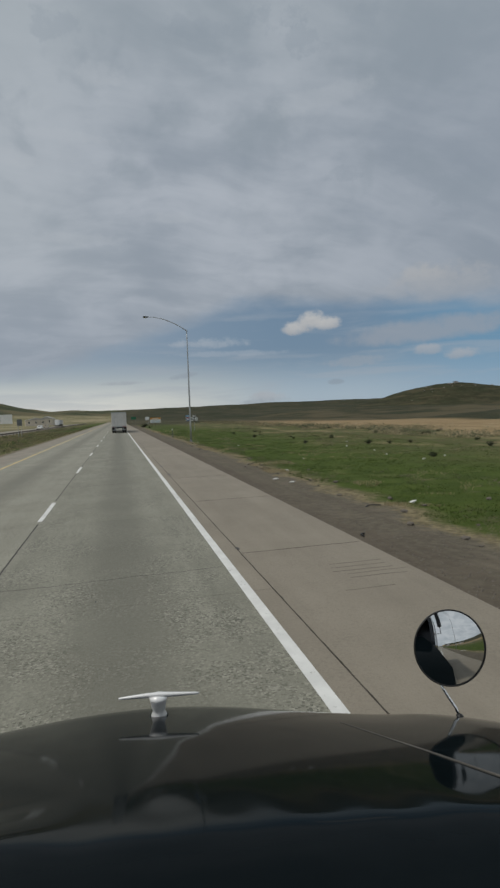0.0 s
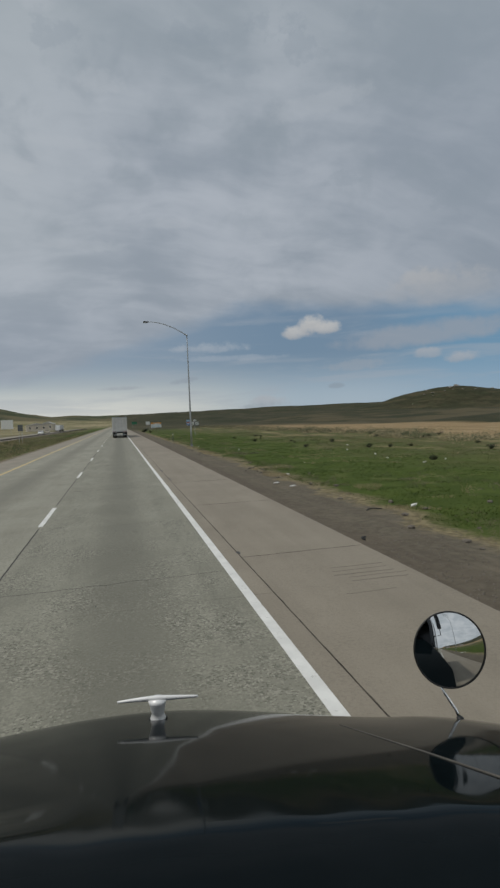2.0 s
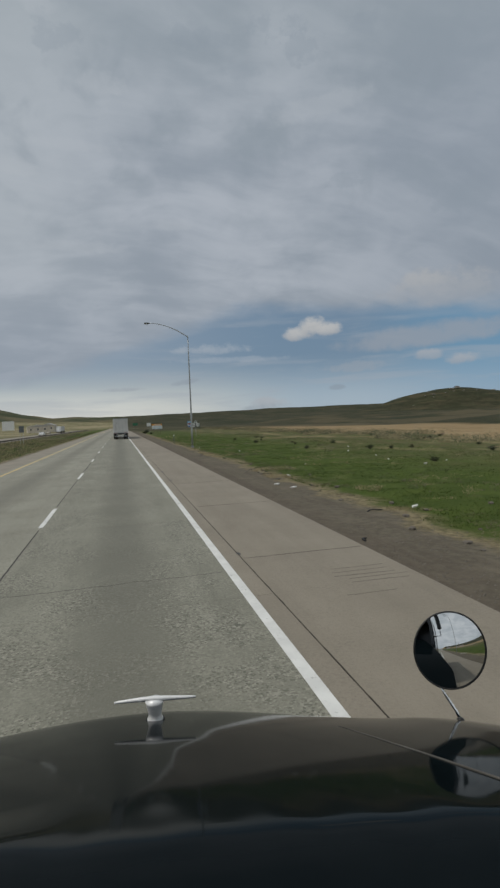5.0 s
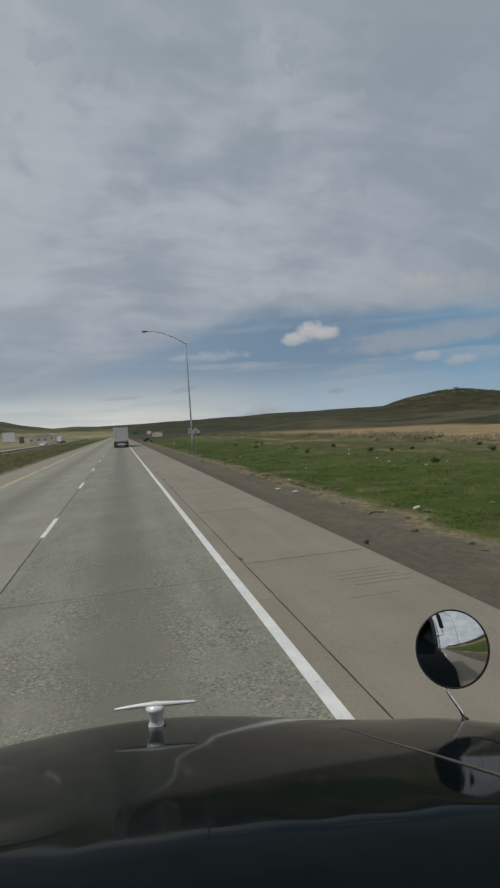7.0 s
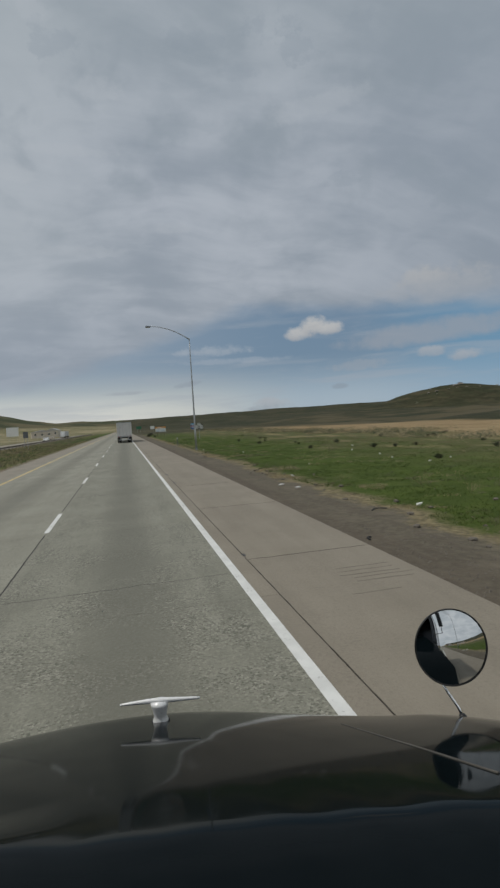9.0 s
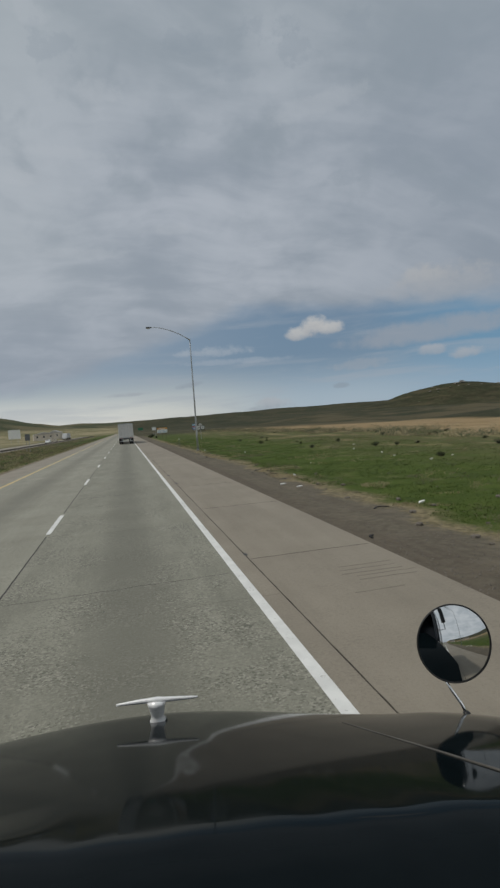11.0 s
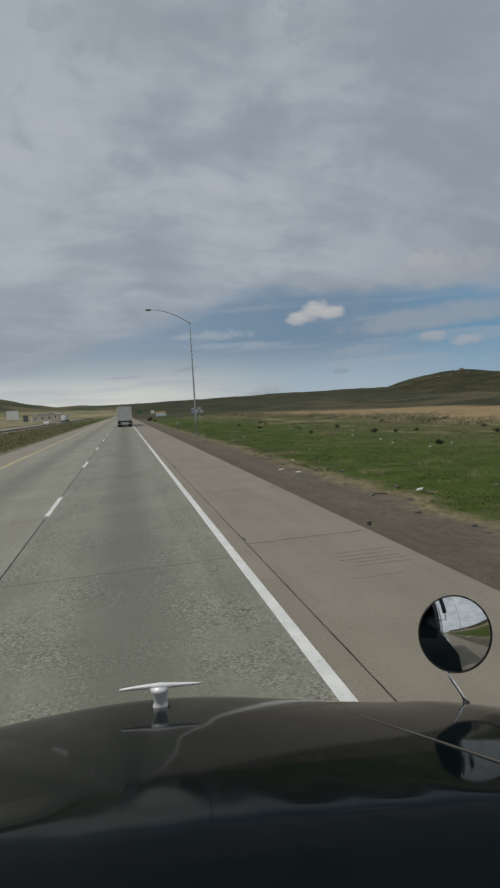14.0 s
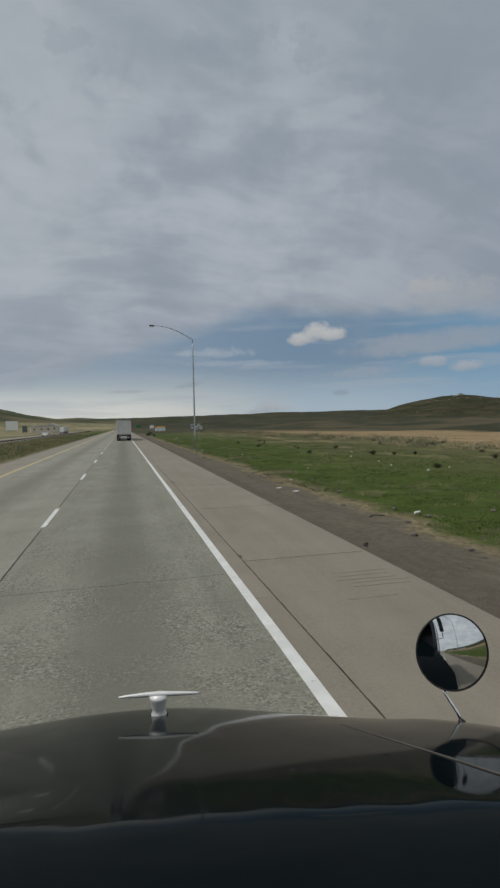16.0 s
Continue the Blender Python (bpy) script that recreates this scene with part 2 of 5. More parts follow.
def concrete(name, dark, light, track, warm, bare=1.0):
    """Worn exposed-aggregate concrete: pebbles, polished wheel tracks, a stained middle, tint by slab."""
    mat = bpy.data.materials.new(name)
    mat.use_nodes = True
    tree = mat.node_tree
    n, m, step, mix, noisy, combine = nodes_of(tree)
    place = n("ShaderNodeNewGeometry").outputs["Position"]
    sep = n("ShaderNodeSeparateXYZ", place)
    x, y = sep.outputs[0], sep.outputs[1]
    long_way = combine(m("MULTIPLY", x, 1.0), m("MULTIPLY", y, 0.10), 0.0)
    streak = noisy(long_way, 2.2, 5, 0.6)
    blotch = noisy(place, 0.55, 5, 0.6)
    grain = noisy(place, 30.0, 3, 0.7)
    stones = n("ShaderNodeTexVoronoi")
    tree.links.new(place, stones.inputs["Vector"])
    stones.inputs["Scale"].default_value = 44.0
    pebble = n("ShaderNodeSeparateColor", stones.outputs["Color"]).outputs[0]
    tone = m("ADD", m("MULTIPLY", streak, 0.45), m("MULTIPLY", blotch, 0.55))
    col = mix(step(tone, 0.30, 0.70), dark, light)
    # the oil-darkened strip down the middle of each lane
    for centre in track:
        off = m("ABSOLUTE", m("SUBTRACT", x, centre))
        col = mix(m("MULTIPLY", step(off, 0.95, 0.10), m("ADD", m("MULTIPLY", streak, 0.55), 0.26)), col, tuple(c * 0.62 for c in dark))
    rubbed = step(noisy(place, 0.9, 4, 0.6), 0.38, 0.62, 0.25 * bare, bare)
    for centre in track:                                     # smoother between the wheel tracks
        rubbed = m("MULTIPLY", rubbed, step(m("ABSOLUTE", m("SUBTRACT", x, centre)), 0.15, 0.75, 0.40, 1.0))
    light_peb = m("MULTIPLY", step(pebble, 0.72, 0.92), m("MULTIPLY", rubbed, 0.62))
    dark_peb = m("MULTIPLY", step(pebble, 0.34, 0.12), m("MULTIPLY", rubbed, 0.70))
    col = mix(light_peb, col, warm)
    col = mix(dark_peb, col, tuple(c * 0.42 for c in dark))
    col = mix(step(grain, 0.58, 0.75, 0.0, 0.30), col, tuple(c * 0.55 for c in dark))
    stain = noisy(place, 1.7, 5, 0.65)
    col = mix(step(stain, 0.66, 0.74, 0.0, 0.38), col, tuple(c * 0.6 for c in dark))
    chance = n("ShaderNodeObjectInfo").outputs["Random"]
    col = n("ShaderNodeHueSaturation", None, None, step(chance, 0.0, 1.0, 0.96, 1.04), 1.0, col).outputs[0]
    shader = n("ShaderNodeBsdfPrincipled")
    tree.links.new(col, shader.inputs["Base Color"])
    tree.links.new(step(grain, 0.3, 0.7, 0.72, 0.92), shader.inputs["Roughness"])
    b = n("ShaderNodeBump")
    b.inputs["Strength"].default_value = 0.5
    b.inputs["Distance"].default_value = 0.006
    tree.links.new(m("ADD", stones.outputs["Distance"], m("MULTIPLY", grain, 0.6)), b.inputs["Height"])
    tree.links.new(b.outputs[0], shader.inputs["Normal"])
    out = n("ShaderNodeOutputMaterial")
    tree.links.new(shader.outputs[0], out.inputs[0])
    return mat


def road_paint(name, colour, under):
    """Thick road paint, chipped through to the concrete in places."""
    mat = bpy.data.materials.new(name)
    mat.use_nodes = True
    tree = mat.node_tree
    n, m, step, mix, noisy, combine = nodes_of(tree)
    place = n("ShaderNodeNewGeometry").outputs["Position"]
    chips = noisy(place, 9.0, 6, 0.7)
    wide = noisy(place, 0.35, 3, 0.5)
    worn = step(m("ADD", m("MULTIPLY", chips, 0.7), m("MULTIPLY", wide, 0.3)), 0.55, 0.63, 0.0, 0.85)
    col = mix(step(noisy(place, 3.0, 4, 0.6), 0.35, 0.7), tuple(c * 0.86 for c in colour), colour)
    col = mix(worn, col, under)
    shader = n("ShaderNodeBsdfPrincipled")
    tree.links.new(col, shader.inputs["Base Color"])
    shader.inputs["Roughness"].default_value = 0.62
    out = n("ShaderNodeOutputMaterial")
    tree.links.new(shader.outputs[0], out.inputs[0])
    return mat


def land():
    """The land: gravel verge, spring grass, ploughed field, sagebrush hills, by where they lie."""
    mat = bpy.data.materials.new("land")
    mat.use_nodes = True
    tree = mat.node_tree
    n, m, step, mix, noisy, combine = nodes_of(tree)
    place = n("ShaderNodeNewGeometry").outputs["Position"]
    sep = n("ShaderNodeSeparateXYZ", place)
    x, y, z = sep.outputs[0], sep.outputs[1], sep.outputs[2]
    fine, mid, wide = noisy(place, 6.0, 5, 0.65), noisy(place, 0.8, 5, 0.6), noisy(place, 0.10, 5, 0.6)
    huge = noisy(place, 0.012, 6, 0.62)
    flat = combine(x, m("MULTIPLY", y, 0.35), 0.0)
    strip = noisy(flat, 0.22, 5, 0.6)
    # grass, with dry tufts
    grass = mix(step(mid, 0.35, 0.65), (0.042, 0.068, 0.009), (0.062, 0.093, 0.014))
    grass = mix(step(fine, 0.40, 0.66, 0.0, 0.30), grass, (0.100, 0.110, 0.030))
    dry = mix(step(fine, 0.36, 0.64), (0.125, 0.105, 0.060), (0.255, 0.212, 0.125))
    dry_amount = step(m("ADD", m("MULTIPLY", mid, 0.5), m("MULTIPLY", strip, 0.5)), 0.55, 0.68, 0.0, 0.45)
    rough_grass = mix(dry_amount, grass, dry)
    # gravel verge
    gravel = mix(step(fine, 0.35, 0.65), (0.104, 0.091, 0.068), (0.148, 0.130, 0.097))
    gravel = mix(step(mid, 0.45, 0.68, 0.0, 0.6), gravel, (0.172, 0.147, 0.110))
    rut = noisy(combine(m("MULTIPLY", x, 1.0), m("MULTIPLY", y, 0.08), 0.0), 2.4, 4, 0.55)
    gravel = mix(step(rut, 0.46, 0.62, 0.0, 0.40), gravel, (0.096, 0.080, 0.062))
    wob = m("MULTIPLY", m("SUBTRACT", noisy(place, 0.45, 6, 0.65), 0.5), 3.2)
    gravel = mix(m("MULTIPLY", step(m("ADD", x, m("MULTIPLY", wob, 0.25)), 5.5, 4.7), 0.35), gravel, (0.092, 0.074, 0.058))
    xr = m("ADD", x, wob)
    right = mix(step(xr, 6.3, 6.9), gravel, dry)
    right = mix(step(xr, 6.9, 7.9), right, rough_grass)
    # scrub belt, then the ploughed field, then hill country
    scrub = mix(step(mid, 0.38, 0.62), (0.105, 0.092, 0.042), (0.078, 0.096, 0.030))
    scrub = mix(step(strip, 0.5, 0.66, 0.0, 0.8), scrub, (0.27, 0.22, 0.12))
    wide_wob = m("ADD", x, m("MULTIPLY", m("SUBTRACT", wide, 0.5), 22.0))
    right = mix(step(wide_wob, 13.0, 24.0), right, scrub)
    plough = mix(step(noisy(combine(m("MULTIPLY", x, 1.0), m("MULTIPLY", y, 0.03), 0.0), 0.6, 4, 0.6), 0.35, 0.65), (0.225, 0.160, 0.082), (0.310, 0.228, 0.125))
    plough = mix(step(wide, 0.52, 0.68, 0.0, 0.5), plough, (0.40, 0.31, 0.185))
    right = mix(step(wide_wob, 33.0, 38.0), right, plough)
    hill = mix(step(huge, 0.40, 0.62), (0.031, 0.034, 0.016), (0.062, 0.054, 0.030))
    hill = mix(step(wide, 0.42, 0.64, 0.0, 0.7), hill, (0.044, 0.050, 0.024))
    hill = mix(step(noisy(place, 0.16, 4, 0.7), 0.52, 0.62, 0.0, 0.6), hill, (0.026, 0.031, 0.014))
    hill = mix(step(noisy(place, 0.055, 6, 0.72), 0.47, 0.60, 0.0, 0.65), hill, (0.021, 0.025, 0.011))
    hill = mix(step(noisy(place, 0.085, 5, 0.70), 0.60, 0.70, 0.0, 0.45), hill, (0.092, 0.082, 0.050))
    terrace = noisy(combine(m("MULTIPLY", x, 0.35), m("MULTIPLY", y, 0.35), m("MULTIPLY", z, 5.0)), 0.05, 5, 0.6)
    hill = mix(step(terrace, 0.52, 0.64, 0.0, 0.40), hill, (0.110, 0.090, 0.052))
    crag = step(noisy(place, 0.03, 6, 0.7), 0.66, 0.72, 0.0, 0.7)
    hill = mix(m("MULTIPLY", crag, step(z, 16.0, 30.0)), hill, (0.40, 0.37, 0.32))
    hill_edge = m("ADD", x, m("MULTIPLY", m("SUBTRACT", huge, 0.5), 90.0))
    right = mix(step(hill_edge, 100.0, 116.0), right, hill)
    far_wob = m("ADD", y, m("MULTIPLY", m("SUBTRACT", huge, 0.5), 240.0))
    far_mix = mix(step(terrace, 0.44, 0.60), hill, (0.092, 0.078, 0.044))
    right = mix(step(far_wob, 120.0, 260.0), right, far_mix)
    right = mix(step(far_wob, 420.0, 620.0), right, hill)
    # the other side: the wide median, the far carriageway's bank, dry slopes
    left = mix(step(m("ADD", x, wob), -8.6, -9.6), (0.20, 0.165, 0.125), rough_grass)
    browner = mix(step(strip, 0.40, 0.60), (0.062, 0.080, 0.024), (0.135, 0.112, 0.056))
    left = mix(step(m("ADD", x, wob), -15.0, -19.0), left, browner)
    slope = mix(step(m("ADD", m("MULTIPLY", wide, 0.5), m("MULTIPLY", huge, 0.5)), 0.40, 0.58), (0.290, 0.245, 0.150), (0.150, 0.145, 0.072))
    left = mix(step(m("ADD", x, wob), -38.0, -44.0), left, slope)
    far_left = mix(step(huge, 0.42, 0.60), (0.045, 0.055, 0.025), (0.120, 0.105, 0.058))
    far_left = mix(step(m("ADD", z, m("MULTIPLY", huge, 9.0)), 13.0, 19.0), slope, far_left)
    left = mix(step(m("ADD", far_wob, m("MULTIPLY", x, -0.9)), 420.0, 640.0), left, far_left)
    col = mix(step(x, -3.0, -1.0), left, right)
    shader = n("ShaderNodeBsdfPrincipled")
    tree.links.new(col, shader.inputs["Base Color"])
    shader.inputs["Roughness"].default_value = 0.95
    shader.inputs["Specular IOR Level"].default_value = 0.15
    b = n("ShaderNodeBump")
    b.inputs["Strength"].default_value = 0.9
    b.inputs["Distance"].default_value = 0.05
    tree.links.new(m("ADD", fine, mid), b.inputs["Height"])
    tree.links.new(b.outputs[0], shader.inputs["Normal"])
    out = n("ShaderNodeOutputMaterial")
    tree.links.new(shader.outputs[0], out.inputs[0])
    return mat


LAND = land()
LANE = concrete("lane_concrete", (0.178, 0.174, 0.137), (0.258, 0.253, 0.202), (0.0,), (0.38, 0.365, 0.305))
FAST_LANE = concrete("passing_lane_concrete", (0.208, 0.201, 0.160), (0.292, 0.284, 0.230), (-4.1,), (0.39, 0.375, 0.315), 0.55)
SHOULDER = concrete("shoulder_concrete", (0.203, 0.177, 0.137), (0.264, 0.232, 0.182), (), (0.30, 0.272, 0.214), 0.22)
JOINT = surface("joint_filler", (0.030, 0.028, 0.026), (0.060, 0.055, 0.050), 3.0)
ASPHALT = surface("ramp_asphalt", (0.062, 0.055, 0.050), (0.096, 0.086, 0.078), 0.8, (0.8, 0.95), 0.004, 60.0)
EDGE_ASPHALT = surface("edge_asphalt", (0.205, 0.185, 0.150), (0.300, 0.270, 0.220), 0.8, (0.8, 0.95), 0.004, 60.0)
FRONTAGE = surface("frontage_asphalt", (0.16, 0.15, 0.135), (0.24, 0.225, 0.20), 0.5, (0.8, 0.95))
WHITE_LINE = road_paint("white_road_paint", (0.74, 0.74, 0.71), (0.24, 0.23, 0.21))
YELLOW_LINE = road_paint("yellow_road_paint", (0.64, 0.47, 0.19), (0.25, 0.22, 0.18))
GROOVE = surface("worn_groove", (0.135, 0.120, 0.093), (0.190, 0.168, 0.130), 3.0, (0.8, 0.95))
SEAM = surface("hood_seam", (0.075, 0.070, 0.060), (0.120, 0.112, 0.098), 9.0, (0.6, 0.8))
JOINT_DIRT = surface("dirt_in_the_seam", (0.032, 0.027, 0.021), (0.085, 0.072, 0.056), 3.0, (0.85, 0.95))
TAR = surface("tar", (0.028, 0.027, 0.026), (0.055, 0.052, 0.050), 4.0, (0.5, 0.7))
GALV = surface("galvanised_steel", (0.30, 0.32, 0.33), (0.46, 0.48, 0.49), 1.5, (0.42, 0.6), metal=0.55)
DARK_STEEL = surface("lamp_housing", (0.10, 0.11, 0.12), (0.17, 0.18, 0.19), 4.0, (0.45, 0.6), metal=0.3)
LENS = surface("lamp_lens", (0.45, 0.46, 0.45), (0.62, 0.62, 0.60), 8.0, (0.15, 0.3))
BRIGHT = surface("bright_cast_metal", (0.80, 0.80, 0.80), (0.90, 0.90, 0.89), 9.0, (0.26, 0.40), metal=0.15)
CHROME = surface("chrome", (0.78, 0.79, 0.80), (0.92, 0.92, 0.92), 6.0, (0.06, 0.16), metal=1.0)
BLACK = surface("black_plastic", (0.012, 0.012, 0.012), (0.028, 0.028, 0.028), 5.0, (0.35, 0.55))
RUBBER = surface("rubber", (0.014, 0.014, 0.014), (0.035, 0.033, 0.032), 5.0, (0.75, 0.9))
HOOD_PAINT = surface("hood_paint", (0.0036, 0.0062, 0.0074), (0.0047, 0.0078, 0.0093), 0.9, (0.045, 0.075), ior=1.12)
CAB_PAINT = surface("cab_paint", (0.016, 0.019, 0.024), (0.030, 0.033, 0.038), 0.9, (0.12, 0.22))
INSIDE = surface("cab_lining", (0.020, 0.020, 0.021), (0.036, 0.035, 0.034), 3.0, (0.75, 0.9))
GLASS_DARK = surface("side_glass", (0.010, 0.012, 0.014), (0.016, 0.018, 0.020), 1.0, (0.03, 0.06))
MIRROR = surface("mirror_glass", (0.70, 0.72, 0.73), (0.76, 0.78, 0.79), 2.0, (0.01, 0.02), metal=1.0)
TRAILER = surface("trailer_white", (0.46, 0.46, 0.45), (0.60, 0.60, 0.585), 0.5, (0.4, 0.6), spots=((0.30, 0.29, 0.27), 1.3, 0.60, 0.5))
SIGN_WHITE = surface("sign_white", (0.66, 0.67, 0.66), (0.76, 0.76, 0.75), 1.5, (0.35, 0.5))
SIGN_BLACK = surface("sign_black", (0.015, 0.015, 0.016), (0.030, 0.030, 0.032), 1.5, (0.35, 0.5))
SIGN_BLUE = surface("sign_blue", (0.035, 0.110, 0.300), (0.050, 0.150, 0.380), 1.5, (0.35, 0.5))
SIGN_LIGHT_BLUE = surface("sign_light_blue", (0.10, 0.30, 0.52), (0.14, 0.36, 0.60), 1.5, (0.35, 0.5))
SIGN_RED = surface("sign_red", (0.30, 0.06, 0.09), (0.42, 0.10, 0.13), 1.5, (0.35, 0.5))
SIGN_ORANGE = surface("sign_orange", (0.55, 0.24, 0.04), (0.66, 0.31, 0.06), 1.5, (0.4, 0.6))
SIGN_PALE_BLUE = surface("sign_pale_blue", (0.30, 0.42, 0.55), (0.38, 0.50, 0.62), 1.5, (0.4, 0.6))
SIGN_GREEN = surface("sign_green", (0.02, 0.12, 0.06), (0.03, 0.17, 0.09), 1.5, (0.4, 0.6))
RUSTED = surface("weathering_steel", (0.045, 0.036, 0.030), (0.085, 0.068, 0.055), 2.0, (0.6, 0.8), metal=0.3)
WOOD = surface("weathered_wood", (0.10, 0.075, 0.055), (0.21, 0.165, 0.125), 1.6, (0.8, 0.95), 0.006, 14.0, stretch=(1, 1, 0.12))
BARK = surface("bare_bark", (0.085, 0.070, 0.058), (0.190, 0.160, 0.135), 2.0, (0.85, 0.95), 0.01, 12.0)
SAGE = surface("sage_leaf", (0.060, 0.070, 0.034), (0.130, 0.135, 0.075), 1.4, (0.8, 0.95))
DARK_SHRUB = surface("dark_shrub", (0.016, 0.026, 0.009), (0.036, 0.050, 0.018), 1.4, (0.8, 0.95))
DRY_BUSH = surface("dry_bush", (0.12, 0.098, 0.070), (0.235, 0.190, 0.140), 1.6, (0.85, 0.95))
BLADE = surface("grass_blade", (0.044, 0.073, 0.010), (0.070, 0.104, 0.017), 0.5, (0.75, 0.9))
CRAG = surface("pale_rock", (0.15, 0.14, 0.12), (0.30, 0.28, 0.24), 0.4, (0.85, 0.95))
DRY_BLADE = surface("dry_blade", (0.24, 0.195, 0.105), (0.46, 0.39, 0.24), 0.7, (0.8, 0.95))
STONE = surface("verge_stone", (0.11, 0.096, 0.080), (0.165, 0.145, 0.120), 1.8, (0.85, 0.95))
LITTER = surface("pale_litter", (0.62, 0.61, 0.58), (0.76, 0.75, 0.72), 4.0, (0.5, 0.7))
PLASTER = surface("pale_plaster", (0.46, 0.42, 0.36), (0.60, 0.55, 0.47), 0.6, (0.8, 0.95))
ROOF = surface("roof_sheet", (0.30, 0.29, 0.28), (0.44, 0.43, 0.41), 0.6, (0.6, 0.8))
PANE = surface("window_pane", (0.020, 0.024, 0.028), (0.034, 0.038, 0.042), 0.8, (0.05, 0.12))
WHITE_PAINT = surface("white_coachwork", (0.62, 0.63, 0.63), (0.76, 0.76, 0.76), 0.8, (0.25, 0.4))
TAN_PAINT = surface("tan_coachwork", (0.34, 0.30, 0.24), (0.44, 0.40, 0.33), 0.8, (0.25, 0.4))
TAIL_RED = surface("tail_light", (0.30, 0.02, 0.015), (0.42, 0.035, 0.025), 6.0, (0.2, 0.35))
WIRE = surface("cable", (0.03, 0.03, 0.03), (0.06, 0.06, 0.06), 3.0)

# ---------------------------------------------------------------- building tools
def thing(name, label, category, group="", at=None, kind=""):
    ob = new(name)
    ob.empty_display_size = 0.3
    if at is not None:
        ob.matrix_world = at
    return tagged(ob, label, category, group, kind)


def mesh_of(bm, name, material, smooth=False):
    me = bpy.data.meshes.new(name)
    bmesh.ops.recalc_face_normals(bm, faces=bm.faces)
    bm.to_mesh(me)
    bm.free()
    me.materials.append(material)
    if smooth:
        me.polygons.foreach_set("use_smooth", [True] * len(me.polygons))
    return me


def part(name, bm, material, parent, label="", smooth=False):
    ob = new(name, mesh_of(bm, name, material, smooth))
    ob.parent = parent
    return tagged(ob, label)


def solid(name, bm, material, label, category="", kind="", group="", smooth=False):
    return tagged(new(name, mesh_of(bm, name, material, smooth)), label, category, group, kind)


def box(bm, x0, x1, y0, y1, z0, z1, bevel=0.0):
    made = bmesh.ops.create_cube(bm, size=1.0)
    bmesh.ops.transform(bm, matrix=Matrix.Translation(((x0 + x1) / 2, (y0 + y1) / 2, (z0 + z1) / 2)) @ Matrix.Diagonal((x1 - x0, y1 - y0, z1 - z0, 1)), verts=made["verts"])
    if bevel:
        edges = list({e for v in made["verts"] for e in v.link_edges})
        bmesh.ops.bevel(bm, geom=edges, offset=bevel, segments=2, affect="EDGES", profile=0.5)
    return bm


def boxed(*args):
    return box(bmesh.new(), *args)


def tube(bm, points, radii, seg=10, close=True):
    """A round bar through the points, with a radius at each."""
    points = [Vector(p) for p in points]
    if isinstance(radii, (int, float)):
        radii = [radii] * len(points)
    rings = []
    for i, p in enumerate(points):
        way = (points[min(i + 1, len(points) - 1)] - points[max(i - 1, 0)]).normalized()
        side = way.orthogonal().normalized() if i == 0 else (side - way * side.dot(way)).normalized()
        other = way.cross(side)
        rings.append([bm.verts.new(p + radii[i] * (math.cos(a) * side + math.sin(a) * other)) for a in (2 * math.pi * k / seg for k in range(seg))])
    for a, b in zip(rings, rings[1:]):
        for k in range(seg):
            bm.faces.new((a[k], a[(k + 1) % seg], b[(k + 1) % seg], b[k]))
    if close:
        bm.faces.new(rings[0][::-1])
        bm.faces.new(rings[-1])
    return bm


def lathe(bm, profile, seg=32, m=Matrix.Identity(4)):
    """Radius and height pairs turned round z, then moved by m."""
    rings = []
    for r, h in profile:
        if r < 1e-6:
            rings.append([bm.verts.new(m @ Vector((0, 0, h)))])
        else:
            rings.append([bm.verts.new(m @ Vector((r * math.cos(2 * math.pi * k / seg), r * math.sin(2 * math.pi * k / seg), h))) for k in range(seg)])
    for a, b in zip(rings, rings[1:]):
        for k in range(seg):
            j = (k + 1) % seg
            if len(a) == 1:
                bm.faces.new((a[0], b[j], b[k]))
            elif len(b) == 1:
                bm.faces.new((a[k], a[j], b[0]))
            else:
                bm.faces.new((a[k], a[j], b[j], b[k]))
    return bm


def outline(bm, points, y0, y1):
    """A flat plate in the xz plane from a closed outline, between two depths."""
    front = [bm.verts.new((x, y0, z)) for x, z in points]
    back = [bm.verts.new((x, y1, z)) for x, z in points]
    bm.faces.new(front)
    bm.faces.new(back[::-1])
    for i in range(len(points)):
        j = (i + 1) % len(points)
        bm.faces.new((front[i], back[i], back[j], front[j]))
    return bm


def letters(text, size, material, parent, x, y, z, name="lettering"):
    """Raised lettering that faces -y, centred at x and z."""
    curve = bpy.data.curves.new(name, "FONT")
    curve.body, curve.size, curve.align_x, curve.align_y, curve.extrude, curve.offset = text, size, "CENTER", "CENTER", 0.002, size * 0.012
    ob = bpy.data.objects.new(name, curve)
    scene.collection.objects.link(ob)
    me = bpy.data.meshes.new_from_object(ob.evaluated_get(bpy.context.evaluated_depsgraph_get()))
    bpy.data.objects.remove(ob)
    me.transform(Matrix.Translation((x, y, z)) @ Matrix.Rotation(math.pi / 2, 4, "X"))
    me.materials.clear()
    me.materials.append(material)
    word = new(name, me)
    word.parent = parent
    return word


def wobble(x, y, size, seed=0.0):
    return noise.noise(Vector((x / size, y / size, seed)))


def smooth_step(v, a, b):
    t = min(1.0, max(0.0, (v - a) / (b - a)))
    return t * t * (3 - 2 * t)


